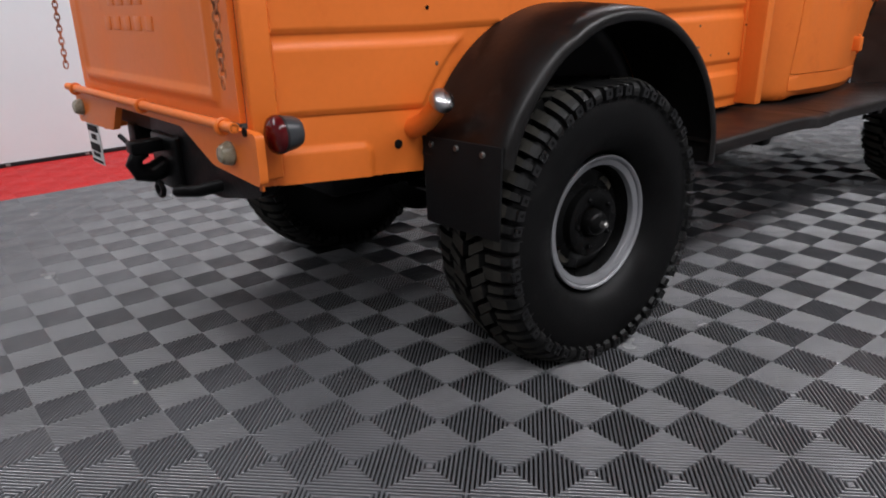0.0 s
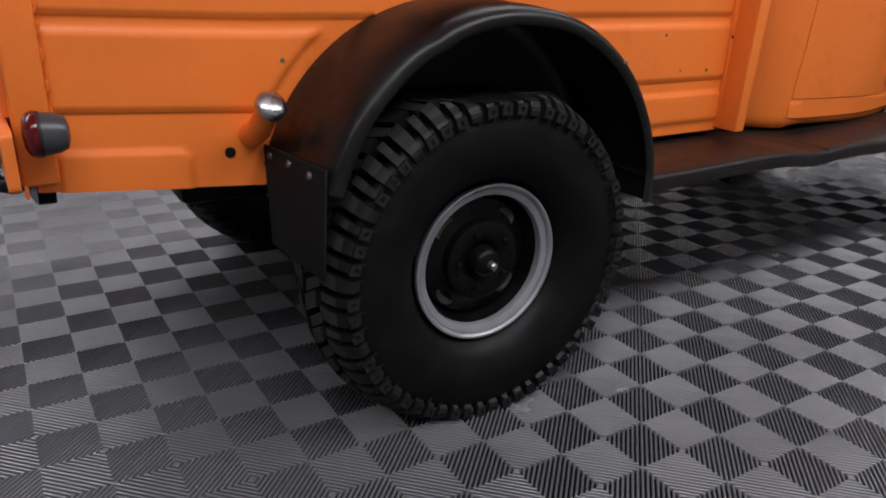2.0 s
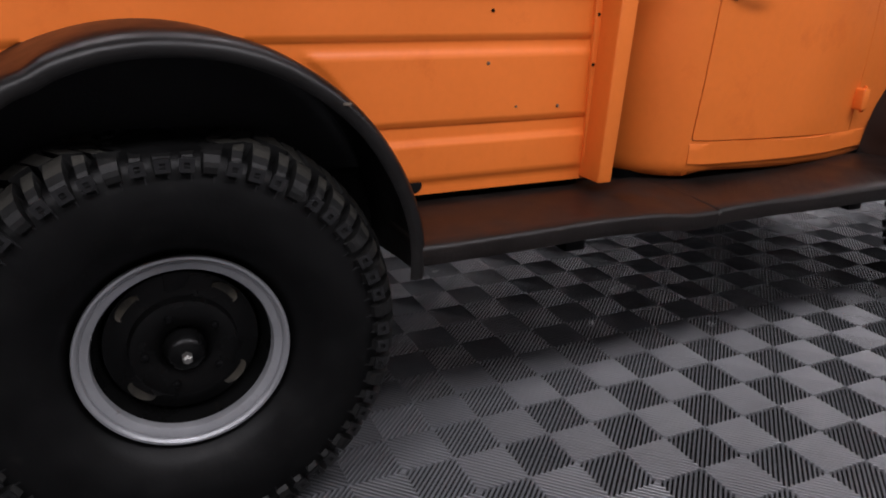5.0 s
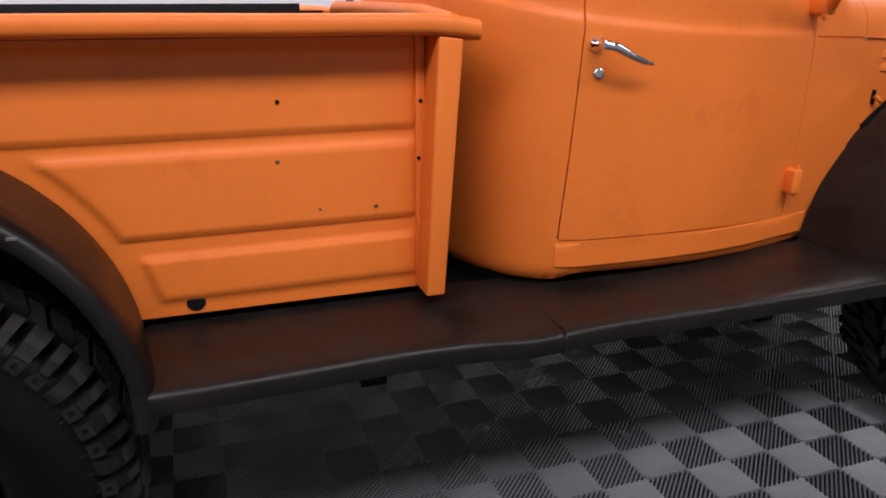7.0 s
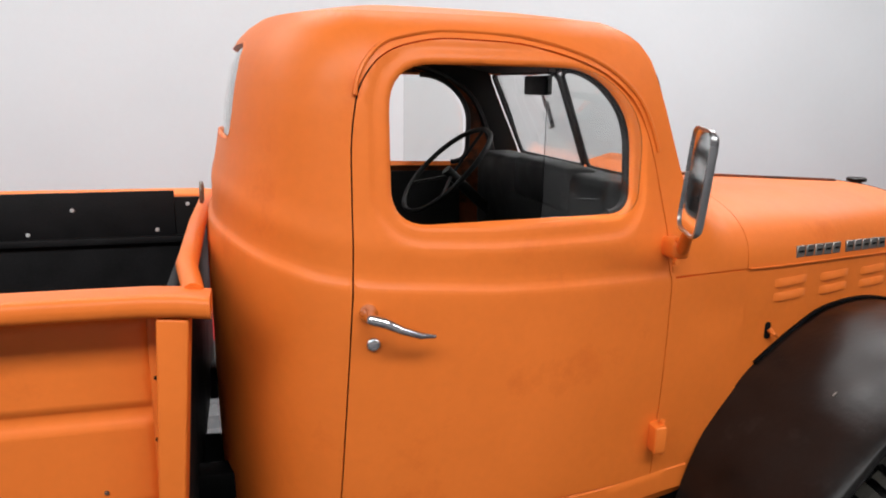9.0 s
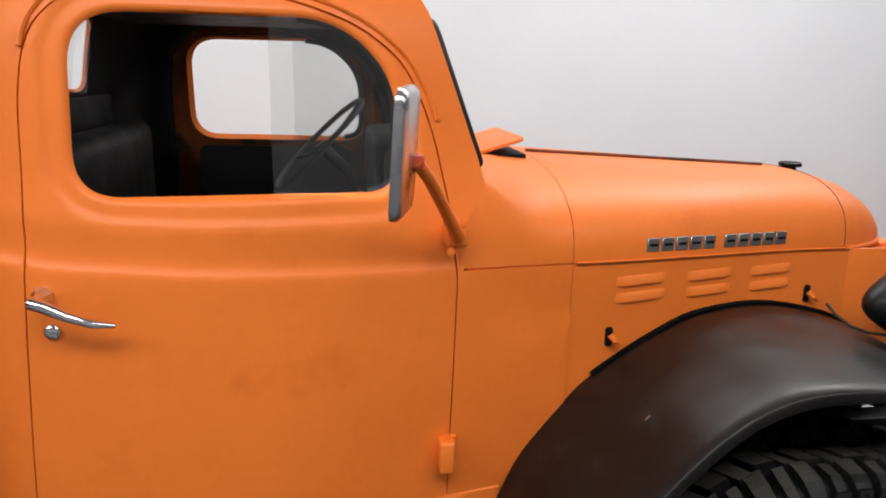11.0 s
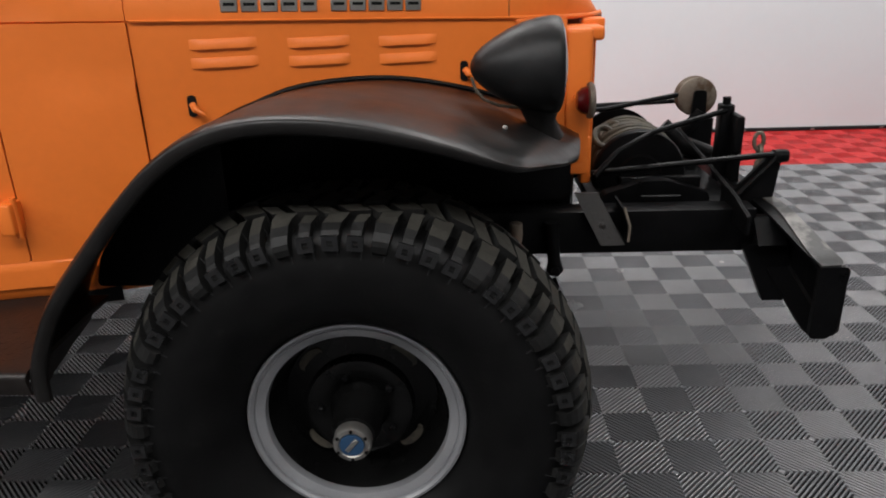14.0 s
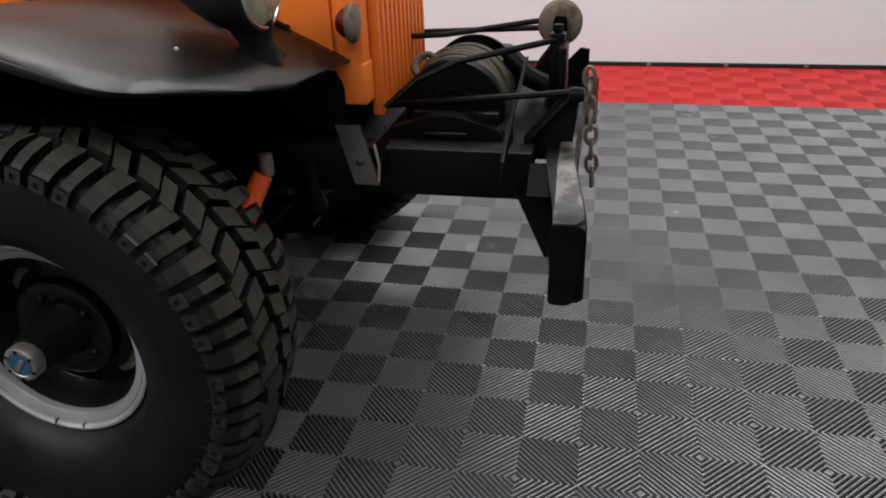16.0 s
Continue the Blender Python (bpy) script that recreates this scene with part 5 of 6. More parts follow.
def side_panel(x0, x1, low, y_off=0.004):
    n = 40
    pts, faces = [], []
    for off in (0, 0.01):
        for i in range(n + 1):
            x = x0 + (x1 - x0) * i / n
            for z in np.linspace(low(x), crease(x) - 0.003, 9):
                pts.append((x, flank(x) + y_off + off, float(z)))
    o = (n + 1) * 9
    for i in range(n):
        for j in range(8):
            q = (i * 9 + j, (i + 1) * 9 + j, (i + 1) * 9 + j + 1, i * 9 + j + 1)
            faces += [q, tuple(o + k for k in reversed(q))]
        for j in (0, 8):
            faces.append((i * 9 + j, (i + 1) * 9 + j, o + (i + 1) * 9 + j, o + i * 9 + j))
    for j in range(8):
        for i in (0, n):
            faces.append((i * 9 + j, i * 9 + j + 1, o + i * 9 + j + 1, o + i * 9 + j))
    return pts, faces


sidep = part("bonnet_side", side_panel(2.9328, 3.80, lambda x: max(0.90, lerp_table([(r[0], r[2]) for r in ROOT], x) - 0.03)), ORANGE, bonnet, "orange bonnet side with pressed louvres", smooth=40)
for x0, x1 in ((3.052, 3.196), (3.262, 3.402), (3.468, 3.606)):
    for dz in (0.0, -0.042):
        zc = crease((x0 + x1) / 2) - 0.046 + dz - 0.008
        bml = bmesh.new()
        rows = []
        for i in range(13):
            x = x0 + (x1 - x0) * i / 12
            end = min(1, min(i, 12 - i) / 1.5)
            y = flank(x) + 0.004
            rows.append([bml.verts.new((x, y - d * end, zc + dzz)) for d, dzz in ((0.0, 0.014), (0.003, 0.011), (0.007, -0.004), (0.0073, -0.009), (0.0, -0.009))])
        for a, b in zip(rows, rows[1:]):
            for j in range(4):
                bml.faces.new((a[j], a[j + 1], b[j + 1], b[j]))
        part("louvre", bml, ORANGE, sidep, smooth=30)
for x, z in ((3.041, 1.109), (3.672, 1.151)):
    y = flank(x) + 0.004
    lt = part("latch_slot", prism(rounded([(x - 0.010, z - 0.024), (x + 0.010, z - 0.024), (x + 0.010, z + 0.026), (x - 0.010, z + 0.026)], 0.0095, 5), y - 0.003, y + 0.002), MARK, sidep, "dark latch slot")
    part("latch_hook", tube([(x + 0.002, y - 0.006, z + 0.006), (x + 0.012, y - 0.016, z - 0.006), (x + 0.030, y - 0.012, z - 0.018)], [0.008, 0.008, 0.004], 8), ORANGE, lt, "small orange bonnet catch")
part("bonnet_bead", tube([(x, flank(x) - 0.002, crease(x) - 0.001) for x in np.linspace(2.94, 3.80, 30)], 0.0028, 6), ORANGE, sidep)
part("bonnet_bead", tube([Vector(bonnet_skin(0.0, x)) - Vector((0, 0, 0.003)) for x in (3.79, 3.83, 3.87, 3.91, 3.95, 3.98, 4.01, 4.03, 4.045, 4.056, 4.062)], 0.0065, 8), ORANGE, bonnet)
part("bonnet_hinge", tube([(x, YC, lerp_table(TOPZ, x) + 0.003) for x in [2.95 + 0.04 * k for k in range(20)]], 0.006, 8), INNER, bonnet, "long dark hinge along the bonnet's crest")
part("nose_seam", tube([Vector(bonnet_skin(u, 3.785)) + Vector((0, 0.0004, 0.0002)) for u in UU], 0.0013, 6), SEAL, bonnet, "thin dark seam across the bonnet's nose")
# name badge: plain bright blocks, one a letter
xs = 3.128
for k in range(11):
    if k == 5:
        xs += 0.024
        continue
    x = xs + 0.018
    y = bonnet_skin(0.055, x)[1] - 0.002
    z = crease(x) + 0.034
    ang = math.atan2(flank(x + 0.05) - flank(x - 0.05), 0.1)
    m = Matrix.Translation((x, y, z)) @ Matrix.Rotation(ang, 4, "Z") @ Matrix.Rotation(0.034, 4, "Y")
    letter = box(-0.0190, 0.0190, -0.006, 0.003, -0.0172, 0.0172, 0.002, 1, None, m)
    ob = part("badge_block", letter, STEEL, bonnet, "bright metal badge block")
    part("badge_groove", box(-0.0125, 0.0125, -0.0068, -0.0045, -0.0035, 0.0035, 0, 1, None, m), MARK, ob)
    xs += 0.0425 if k not in (5,) else 0
part("radiator_cap", lathe([(0.020, -0.03), (0.020, 0.0), (0.034, 0.004), (0.035, 0.014), (0.030, 0.017), (0.0, 0.018)], Matrix.Translation((3.808, YC, 1.460)), 28), CHASSIS, bonnet, "black radiator filler cap")
flapv = part("cowl_vent", prism(rounded([(-0.07, -0.195), (0.075, -0.195), (0.075, 0.195), (-0.07, 0.195)], [0.01, 0.03, 0.03, 0.01], 5), -0.004, 0.004), ORANGE, cowl, "open orange cowl vent flap")
for v in flapv.data.vertices:
    v.co = Matrix.Translation((2.826, YC, 1.541)) @ Matrix.Rotation(radians(-17), 4, "Y") @ Vector((v.co.x, v.co.z, v.co.y - 0.10 * v.co.z ** 2))
part("vent_opening", box(2.775, 2.905, YC - 0.185, YC + 0.185, 1.485, 1.5180, 0.003), MARK, cowl)

# door mirror
arm = part("mirror_arm", tube([(2.640, 0.235, 1.402), (2.600, 0.150, 1.475), (2.560, 0.075, 1.545), (2.530, 0.030, 1.585)], [0.017, 0.012, 0.012, 0.012], 10), ORANGE, truck, "orange mirror arm with a red clamp")
part("arm_foot", box(2.615, 2.665, 0.232, 0.30, 1.375, 1.425, 0.012, 3), ORANGE, arm)
for dx, dz in ((-0.014, -0.030), (0.012, 0.032), (-0.012, 0.026)):
    part("foot_bolt", lathe([(0.009, 0.0), (0.009, 0.012), (0.0, 0.014)], Matrix.Translation((2.640 + dx, 0.24, 1.40 + dz)) @ Matrix.Rotation(radians(90), 4, "X"), 8), ORANGE, arm)
part("clamp", box(2.520, 2.545, 0.024, 0.048, 1.570, 1.595, 0.005), REDPAINT, arm, "red mirror clamp")
mm = Matrix.Translation((2.508, 0.008, 1.600)) @ Matrix.Rotation(radians(-17), 4, "Z") @ Matrix.Rotation(radians(4), 4, "X") @ Matrix.Rotation(radians(4), 4, "Y")
head = bmesh.new()
loop = rounded([(-0.064, -0.112), (0.064, -0.112), (0.064, 0.112), (-0.064, 0.112)], 0.032, 6)
prev = None
for dx, k in ((0.013, 0.80), (0.010, 0.94), (0.002, 1.0), (-0.007, 1.0), (-0.008, 0.96), (-0.003, 0.93)):
    r = [head.verts.new(mm @ Vector((dx, y * k, z * (k if k > 0.9 else 0.9)))) for y, z in loop]
    if prev:
        for j in range(len(r)):
            head.faces.new((prev[j], prev[(j + 1) % len(r)], r[(j + 1) % len(r)], r[j]))
    else:
        head.faces.new(r)
    prev = r
mh = part("mirror_head", head, DULLCHROME, truck, "tall scratched chrome door mirror", smooth=40)
gl = bmesh.new()
gl.faces.new([gl.verts.new(mm @ Vector((-0.0035, y * 0.94, z * 0.94))) for y, z in loop])
gl2 = bmesh.ops.extrude_face_region(gl, geom=list(gl.faces))
bmesh.ops.translate(gl, vec=mm.to_3x3() @ Vector((0.003, 0, 0)), verts=[v for v in gl2["geom"] if isinstance(v, bmesh.types.BMVert)])
part("mirror_glass", gl, MIRROR, mh, "mirror glass", smooth=0)


# ---- front fender ----


def along(table, t):
    """A smooth curve through the points of a table."""
    k = t * (len(table) - 1)
    i = min(int(k), len(table) - 2)
    f = k - i
    p0, p1, p2, p3 = (Vector(table[max(0, min(len(table) - 1, i + d))]) for d in (-1, 0, 1, 2))
    return 0.5 * ((2 * p1) + (p2 - p0) * f + (2 * p0 - 5 * p1 + 4 * p2 - p3) * f * f + (3 * p1 - p0 - 3 * p2 + p3) * f ** 3)


def front_fender():
    n, m = 90, 18
    bm = bmesh.new()
    rows = []
    for i in range(n + 1):
        t = i / n
        a, b = along(ROOT, t), along(LIP, t)
        t0, t1 = along(LIP, max(0, t - 0.01)), along(LIP, min(1, t + 0.01))
        d = (t1 - t0).normalized()
        acr = (b - a).normalized()
        nrm = d.cross(acr).normalized()
        if nrm.dot(Vector((3.42, 0.2, 0.5)) - b) > 0:
            nrm = -nrm
        row = []
        for j in range(m + 1):
            s = j / m
            p = a.lerp(b, s) + nrm * (0.005 * math.sin(math.pi * s) - 0.005 * max(0, (s - 0.90) / 0.10) ** 2)
            p += nrm * 0.003 * noise.noise(Vector((t * 9, s * 4, 8)))
            row.append(bm.verts.new(p))
        roll = 1 - 0.62 * max(0.0, min(1.0, (t - 0.55) / 0.30))      # the rolled edge thins out towards the tip
        for o, q in ((0.004, -0.009), (0.005, -0.018), (0.003, -0.030), (-0.005, -0.036), (-0.012, -0.030), (-0.014, -0.014)):
            row.append(bm.verts.new(b + acr * o + nrm * q * roll))
        for j in range(m, -1, -6):
            s = j / m
            p = a.lerp(b, s) + nrm * (0.005 * math.sin(math.pi * s) - 0.005 * max(0, (s - 0.90) / 0.10) ** 2 - 0.005)
            row.append(bm.verts.new(p))
        rows.append(row)
    k = len(rows[0])
    for a, b in zip(rows, rows[1:]):
        for j in range(k):
            bm.faces.new((a[j], a[(j + 1) % k], b[(j + 1) % k], b[j]))
    bm.faces.new(rows[0])
    bm.faces.new(rows[-1][::-1])
    return bm


ff = part("front_fender", front_fender(), BLACK, truck, "black sweeping front fender with a rolled edge", smooth=88)
part("inner_apron", prism(rounded([(2.80, 0.70), (2.86, 0.82), (3.05, 1.02), (3.30, 1.10), (3.55, 1.10), (3.80, 1.02), (3.95, 0.93), (3.95, 0.80), (3.0, 0.78), (2.95, 0.70)], 0.03), 0.585, 0.593), CHASSIS, ff, smooth=20)
part("splash_panel", prism(rounded([(2.775, 0.690), (2.80, 0.775), (2.93, 0.935), (3.06, 1.03), (3.12, 1.05), (3.12, 0.78), (3.02, 0.690)], 0.02, 3), 0.303, 0.309), CHASSIS, ff, smooth=20)
part("welt", tube([along(ROOT, 0.30 + 0.48 * q / 30) + Vector((0, -0.002, 0.004)) for q in range(31)], 0.0065, 8), CHASSIS, ff, "black welt between fender and bonnet side")
dot(3.753, 0.213, 1.078, 0.006, STEEL, ff, "rivet", h=0.002)
for x, y, z in ((3.03, 0.11, 1.034),):
    part("paint_chip", box(-0.008, 0.006, -0.002, 0.002, -0.001, 0.001, 0, 1, None, Matrix.Translation((x, y, z)) @ Matrix.Rotation(radians(-42), 4, "Y")), STEEL, ff)
far_side(ff, truck)

# headlamps, markers and grille
def headlamp():
    m = Matrix.Translation((3.825, 0.352, 1.188)) @ Matrix.Rotation(radians(90), 4, "Y")
    prof = [(0.0, -0.142), (0.013, -0.139), (0.029, -0.130), (0.045, -0.113), (0.062, -0.089), (0.080, -0.058), (0.094, -0.026), (0.103, 0.006), (0.1065, 0.030), (0.1065, 0.044), (0.1040, 0.053), (0.0985, 0.057)]
    bm = lathe(prof, m, 48)
    h = part("headlamp", bm, LAMPBLACK, truck, "black teardrop headlamp on the fender", smooth=60)
    part("headlamp_ring", lathe([(0.0985, 0.054), (0.0965, 0.0575), (0.0935, 0.0595), (0.0905, 0.0595), (0.0875, 0.057)], m, 48), CHROME, h, "chrome headlamp ring")
    part("headlamp_glass", lathe([(0.088, 0.0565), (0.075, 0.063), (0.050, 0.068), (0.0, 0.071)], m, 48), CLEARLENS, h, "ribbed headlamp glass")
    part("lamp_foot", tube([(3.84, 0.365, 1.105), (3.845, 0.375, 1.06), (3.85, 0.385, 1.02)], [0.05, 0.034, 0.05], 14), BLACK, h)
    part("lamp_wire", tube([(3.690, 0.50, 1.142), (3.697, 0.465, 1.120), (3.718, 0.435, 1.100), (3.752, 0.41, 1.090), (3.80, 0.385, 1.088)], 0.004, 8), ROPE, h, "frayed tan lamp wire")
    return h


far_side(headlamp(), truck)


def marker():
    m = Matrix.Translation((3.985, 0.572, 1.068)) @ Matrix.Rotation(radians(90), 4, "Y")
    h = part("marker_light", lathe([(0.0, -0.030), (0.022, -0.028), (0.033, -0.016), (0.038, 0.0)], m, 32), REDLENS, truck, "round red marker light with a grey ring")
    part("marker_ring", lathe([(0.036, -0.003), (0.045, 0.0), (0.047, 0.008), (0.042, 0.014), (0.028, 0.017), (0.0, 0.018)], m, 32), RUSTY, h)
    part("marker_stem", tube([(3.965, 0.58, 1.068), (3.965, 0.615, 1.068)], 0.014, 10), ORANGE, h)
    return h


far_side(marker(), truck)
grille = part("grille_shell", box(3.925, 4.000, 0.600, 0.668, 0.885, 1.245, 0.012, 3), ORANGE, truck, "orange grille with upright bars")
part("shell_foot", box(3.935, 4.003, 0.601, 0.668, 0.862, 0.968, 0.008, 3), ORANGE, grille)
part("shell_top", box(3.925, 4.030, 0.615, 2 * YC - 0.615, 1.212, 1.248, 0.010, 3), ORANGE, grille)
part("shell_side", box(3.925, 4.000, 2 * YC - 0.668, 2 * YC - 0.598, 0.80, 1.245, 0.012, 3), ORANGE, grille)
part("shell_side_plate", box(3.78, 3.93, 0.592, 0.604, 0.95, 1.272, 0.003), ORANGE, grille)
part("radiator", box(3.90, 3.93, 0.66, 2 * YC - 0.66, 0.80, 1.22, 0.003), TRIM, grille)
for k in range(12):
    y = 0.690 + 0.0418 * k
    part("grille_bar", box(3.990, 4.020, y - 0.0115, y + 0.0115, 0.815, 1.225, 0.006, 2), ORANGE, grille)
part("grille_tie", box(3.955, 3.975, 0.66, 2 * YC - 0.66, 0.975, 0.995, 0.003), ORANGE, grille)
part("nose_latch", box(3.985, 4.045, 0.70, 0.76, 1.236, 1.262, 0.006), ORANGE, grille)

# ---- chassis and running gear ----
def beam(name, x0, x1, y0, y1, z0, z1, material=CHASSIS, parent=None, label="", bevel=0.005):
    return part(name, box(x0, x1, y0, y1, z0, z1, bevel), material, parent or truck, label)


frame_rail = beam("frame_rail", -0.80, 4.42, 0.50, 0.575, 0.672, 0.790, label="black steel frame rail")
far_side(frame_rail, truck)
for x in (-0.74, 0.9, 1.9, 2.8):
    beam("cross_member", x, x + 0.08, 0.57, 2 * YC - 0.57, 0.68, 0.78, parent=frame_rail)
beam("underbody", -0.74, 1.40, 0.34, 2 * YC - 0.34, 0.725, 0.79, parent=frame_rail)
beam("gearbox", 2.2, 2.9, 0.78, 1.06, 0.55, 0.80, parent=frame_rail, bevel=0.04)
beam("engine_sump", 3.0, 3.97, 0.62, 1.22, 0.62, 1.00, parent=frame_rail, bevel=0.04)
for x, name in ((AXLE_R, "rear_axle"), (AXLE_F, "front_axle")):
    ax = part(name, tube([(x, 0.16, HUB_Z), (x, 0.62, HUB_Z), (x, 2 * YC - 0.62, HUB_Z), (x, 2 * YC - 0.16, HUB_Z)], 0.05, 16), CHASSIS, truck, "black axle")
    part("differential", lathe([(0.0, -0.13), (0.08, -0.12), (0.15, -0.06), (0.165, 0.0), (0.15, 0.06), (0.08, 0.13), (0.0, 0.15)], Matrix.Translation((x, YC + 0.1, HUB_Z)) @ Matrix.Rotation(radians(90), 4, "Y"), 28), CHASSIS, ax)
    part("brake_drum", lathe([(0.0, -0.01), (0.165, 0.0), (0.17, 0.06), (0.06, 0.08)], Matrix.Translation((x, 0.165, HUB_Z)) @ Matrix.Rotation(radians(-90), 4, "X"), 36), CHASSIS, ax)
    for y in (0.44, 2 * YC - 0.44):
        for k in range(5):
            ln = (0.47 if x > 2 else 0.56) - 0.075 * k
            pts = [(x + ln * s, y, HUB_Z + 0.075 - 0.012 * k + 0.11 * s * s * (ln / 0.56) ** 2) for s in [q / 8 - 1 for q in range(17)]]
            bml = bmesh.new()
            rr = [[bml.verts.new((px, py + dy, pz + dz)) for dy, dz in ((-0.028, 0), (0.028, 0), (0.028, 0.010), (-0.028, 0.010))] for px, py, pz in pts]
            for a, b in zip(rr, rr[1:]):
                for j in range(4):
                    bml.faces.new((a[j], a[(j + 1) % 4], b[(j + 1) % 4], b[j]))
            bml.faces.new(rr[0])
            bml.faces.new(rr[-1][::-1])
            part("spring_leaf", bml, CHASSIS, ax, smooth=0)
for y in (0.40, 2 * YC - 0.40):
    sh = part("shock_absorber", tube([(3.786, y + 0.025, 0.737), (3.765, y, 0.685), (3.735, y - 0.03, 0.60)], 0.024, 14), SHOCK, truck, "orange shock absorber")
    part("shock_end", lathe([(0.0, -0.03), (0.016, -0.026), (0.018, 0.0), (0.016, 0.026), (0.0, 0.03)], Matrix.Translation((3.794, y + 0.034, 0.760)), 14), RUSTY, sh)
    part("shock_rod", tube([(3.735, y - 0.03, 0.60), (3.70, y - 0.04, 0.50)], 0.012, 8), STEEL, sh)
part("spring_shackle", tube([(3.888, 0.471, 0.775), (3.893, 0.470, 0.72), (3.898, 0.471, 0.665), (3.90, 0.471, 0.640), (3.90, 0.471, 0.628)], [0.020, 0.017, 0.017, 0.024, 0.016], 14), CHASSIS, frame_rail)
part("shackle_bolt", tube([(3.899, 0.438, 0.645), (3.899, 0.505, 0.645)], 0.011, 10), CHASSIS, frame_rail)
beam("fuel_tank", -0.458, -0.02, 0.52, 1.34, 0.572, 0.735, label="black fuel tank under the bed", bevel=0.028)
part("drag_link", tube([(3.70, 0.56, 0.60), (3.80, 0.62, 0.59), (3.86, 0.9, 0.58)], 0.016, 8), CHASSIS, frame_rail)
part("exhaust", tube([(2.6, 1.5, 0.6), (1.2, 1.55, 0.58), (-0.4, 1.5, 0.62)], 0.03, 10), RUSTY, frame_rail)

# ---- front bumper and winch ----
def flare(y):
    e = max(0.0, min(1.0, (abs(y - YC) - 0.37) / (YC - 0.272 - 0.37)))
    return e * e * (3 - 2 * e)


def tip_cut(y):
    return max(0.0, (abs(y - YC) - 0.60) / (YC - 0.272 - 0.60)) ** 3


def bumper_mesh():
    """A pressed channel whose ends droop and sweep forward."""
    bm = bmesh.new()
    rows = []
    n = 40
    for i in range(n + 1):
        y = 0.272 + (2 * YC - 0.544) * i / n
        e = flare(y)
        x = 4.518 + 0.036 * e
        z0, z1 = 0.640 - 0.108 * e, 0.780 - 0.056 * e
        tip = max(0.0, (abs(y - YC) - 0.60) / (YC - 0.272 - 0.60)) ** 3
        z0, z1 = z0 + 0.006 * tip, z1 - 0.010 * tip
        rows.append([bm.verts.new((x + dx, y, z)) for dx, z in ((-0.070, z1 - 0.002), (-0.012, z1), (0.0, z1 - 0.012), (0.0, z0 + 0.012), (-0.012, z0), (-0.070, z0 + 0.002), (-0.070, z0 + 0.010), (-0.016, z0 + 0.010), (-0.010, z0 + 0.018), (-0.010, z1 - 0.018), (-0.016, z1 - 0.010), (-0.070, z1 - 0.010))])
    k = 12
    for a, b in zip(rows, rows[1:]):
        for j in range(k):
            bm.faces.new((a[j], a[(j + 1) % k], b[(j + 1) % k], b[j]))
    for r, flip in ((rows[0], 1), (rows[-1], -1)):
        bm.faces.new(r[::flip])
    return bm


bump = part("bumper", bumper_mesh(), CHASSIS, truck, "black channel bumper with scuffed, swept ends", smooth=35)
part("end_plate", prism(rounded([(4.480, 0.536), (4.532, 0.534), (4.553, 0.722), (4.482, 0.722)], [0.012, 0.022, 0.018, 0.01], 6), 0.262, 0.276), CHASSIS, bump)
# lighter grey sheet over the channel's end: reflected light put into its colour
part("top_flange", sheet(lambda y, k: (4.518 + 0.036 * flare(y) - 0.070 + 0.064 * k - 0.012 * tip_cut(y) * k + 0.030 * (1 - flare(y)) * (1 - k), y, 0.7825 - 0.056 * flare(y) + 0.0006 * noise.noise(Vector((y * 30, k * 9, 0)))), [0.264 + 0.42 * q / 40 for q in range(41)], [0, 0.25, 0.5, 0.75, 0.92, 1.0], 0.004, lambda p: (0, 0, -1)), SCUFFED, bump, "worn top flange, greyed for the light it reflects", smooth=30)
part("bumper_arm", prism([(4.385, 0.695), (4.50, 0.70), (4.525, 0.60), (4.525, 0.535), (4.455, 0.535)], 0.48, 0.50), CHASSIS, bump)
for y in (0.36, 0.46):
    part("bolt_head", lathe([(0.010, 0.0), (0.010, 0.005), (0.0, 0.007)], Matrix.Translation((4.515, y, 0.728 + 0.10 * (y - 0.36))), 8), RUSTY, bump)
winch = part("winch", lathe([(0.0, 0.145), (0.060, 0.145), (0.066, 0.138), (0.118, 0.138), (0.131, 0.134), (0.135, 0.126), (0.135, 0.112), (0.060, 0.108), (0.060, -0.20), (0.135, -0.205), (0.135, -0.22), (0.0, -0.225)], Matrix.Translation((4.182, YC + 0.0, 0.804)) @ Matrix.Rotation(radians(90), 4, "X"), 40), CHASSIS, truck, "black winch drum wound with old cable")
for k in range(9):
    y = YC - 0.092 + 0.0235 * k
    r = 0.120 + 0.014 * noise.noise(Vector((k * 1.7, 0, 0)))
    part("cable_coil", tube([(4.182 + r * math.cos(t) * (1 + 0.05 * math.sin(3 * t + k)), y + 0.016 * math.sin(t + 1.9 * k), 0.808 + r * math.sin(t)) for t in [2 * math.pi * q / 28 for q in range(28)]], 0.0115, 7, None, True), ROPE, winch, "loosely wound brown winch cable" if k == 0 else "")
for k in range(2):
    part("cable_loop", tube([(4.090 + 0.030 * math.cos(t) + 0.03 * k, YC - 0.06 + 0.06 * k + 0.035 * math.sin(t), 0.905 + 0.022 * math.sin(t + 0.6 * k)) for t in [2 * math.pi * q / 20 for q in range(20)]], 0.010, 7, None, True), ROPE, winch)
beam("winch_tray", 4.02, 4.42, 0.56, 2 * YC - 0.56, 0.742, 0.775, parent=winch)
beam("winch_cheek", 4.10, 4.32, 0.655, 0.680, 0.77, 0.835, parent=winch)
part("winch_end", prism(rounded([(4.04, 0.775), (4.34, 0.775), (4.33, 0.80), (4.22, 0.835), (4.16, 0.835), (4.05, 0.80)], 0.02), 0.62, 0.66), CHASSIS, winch)
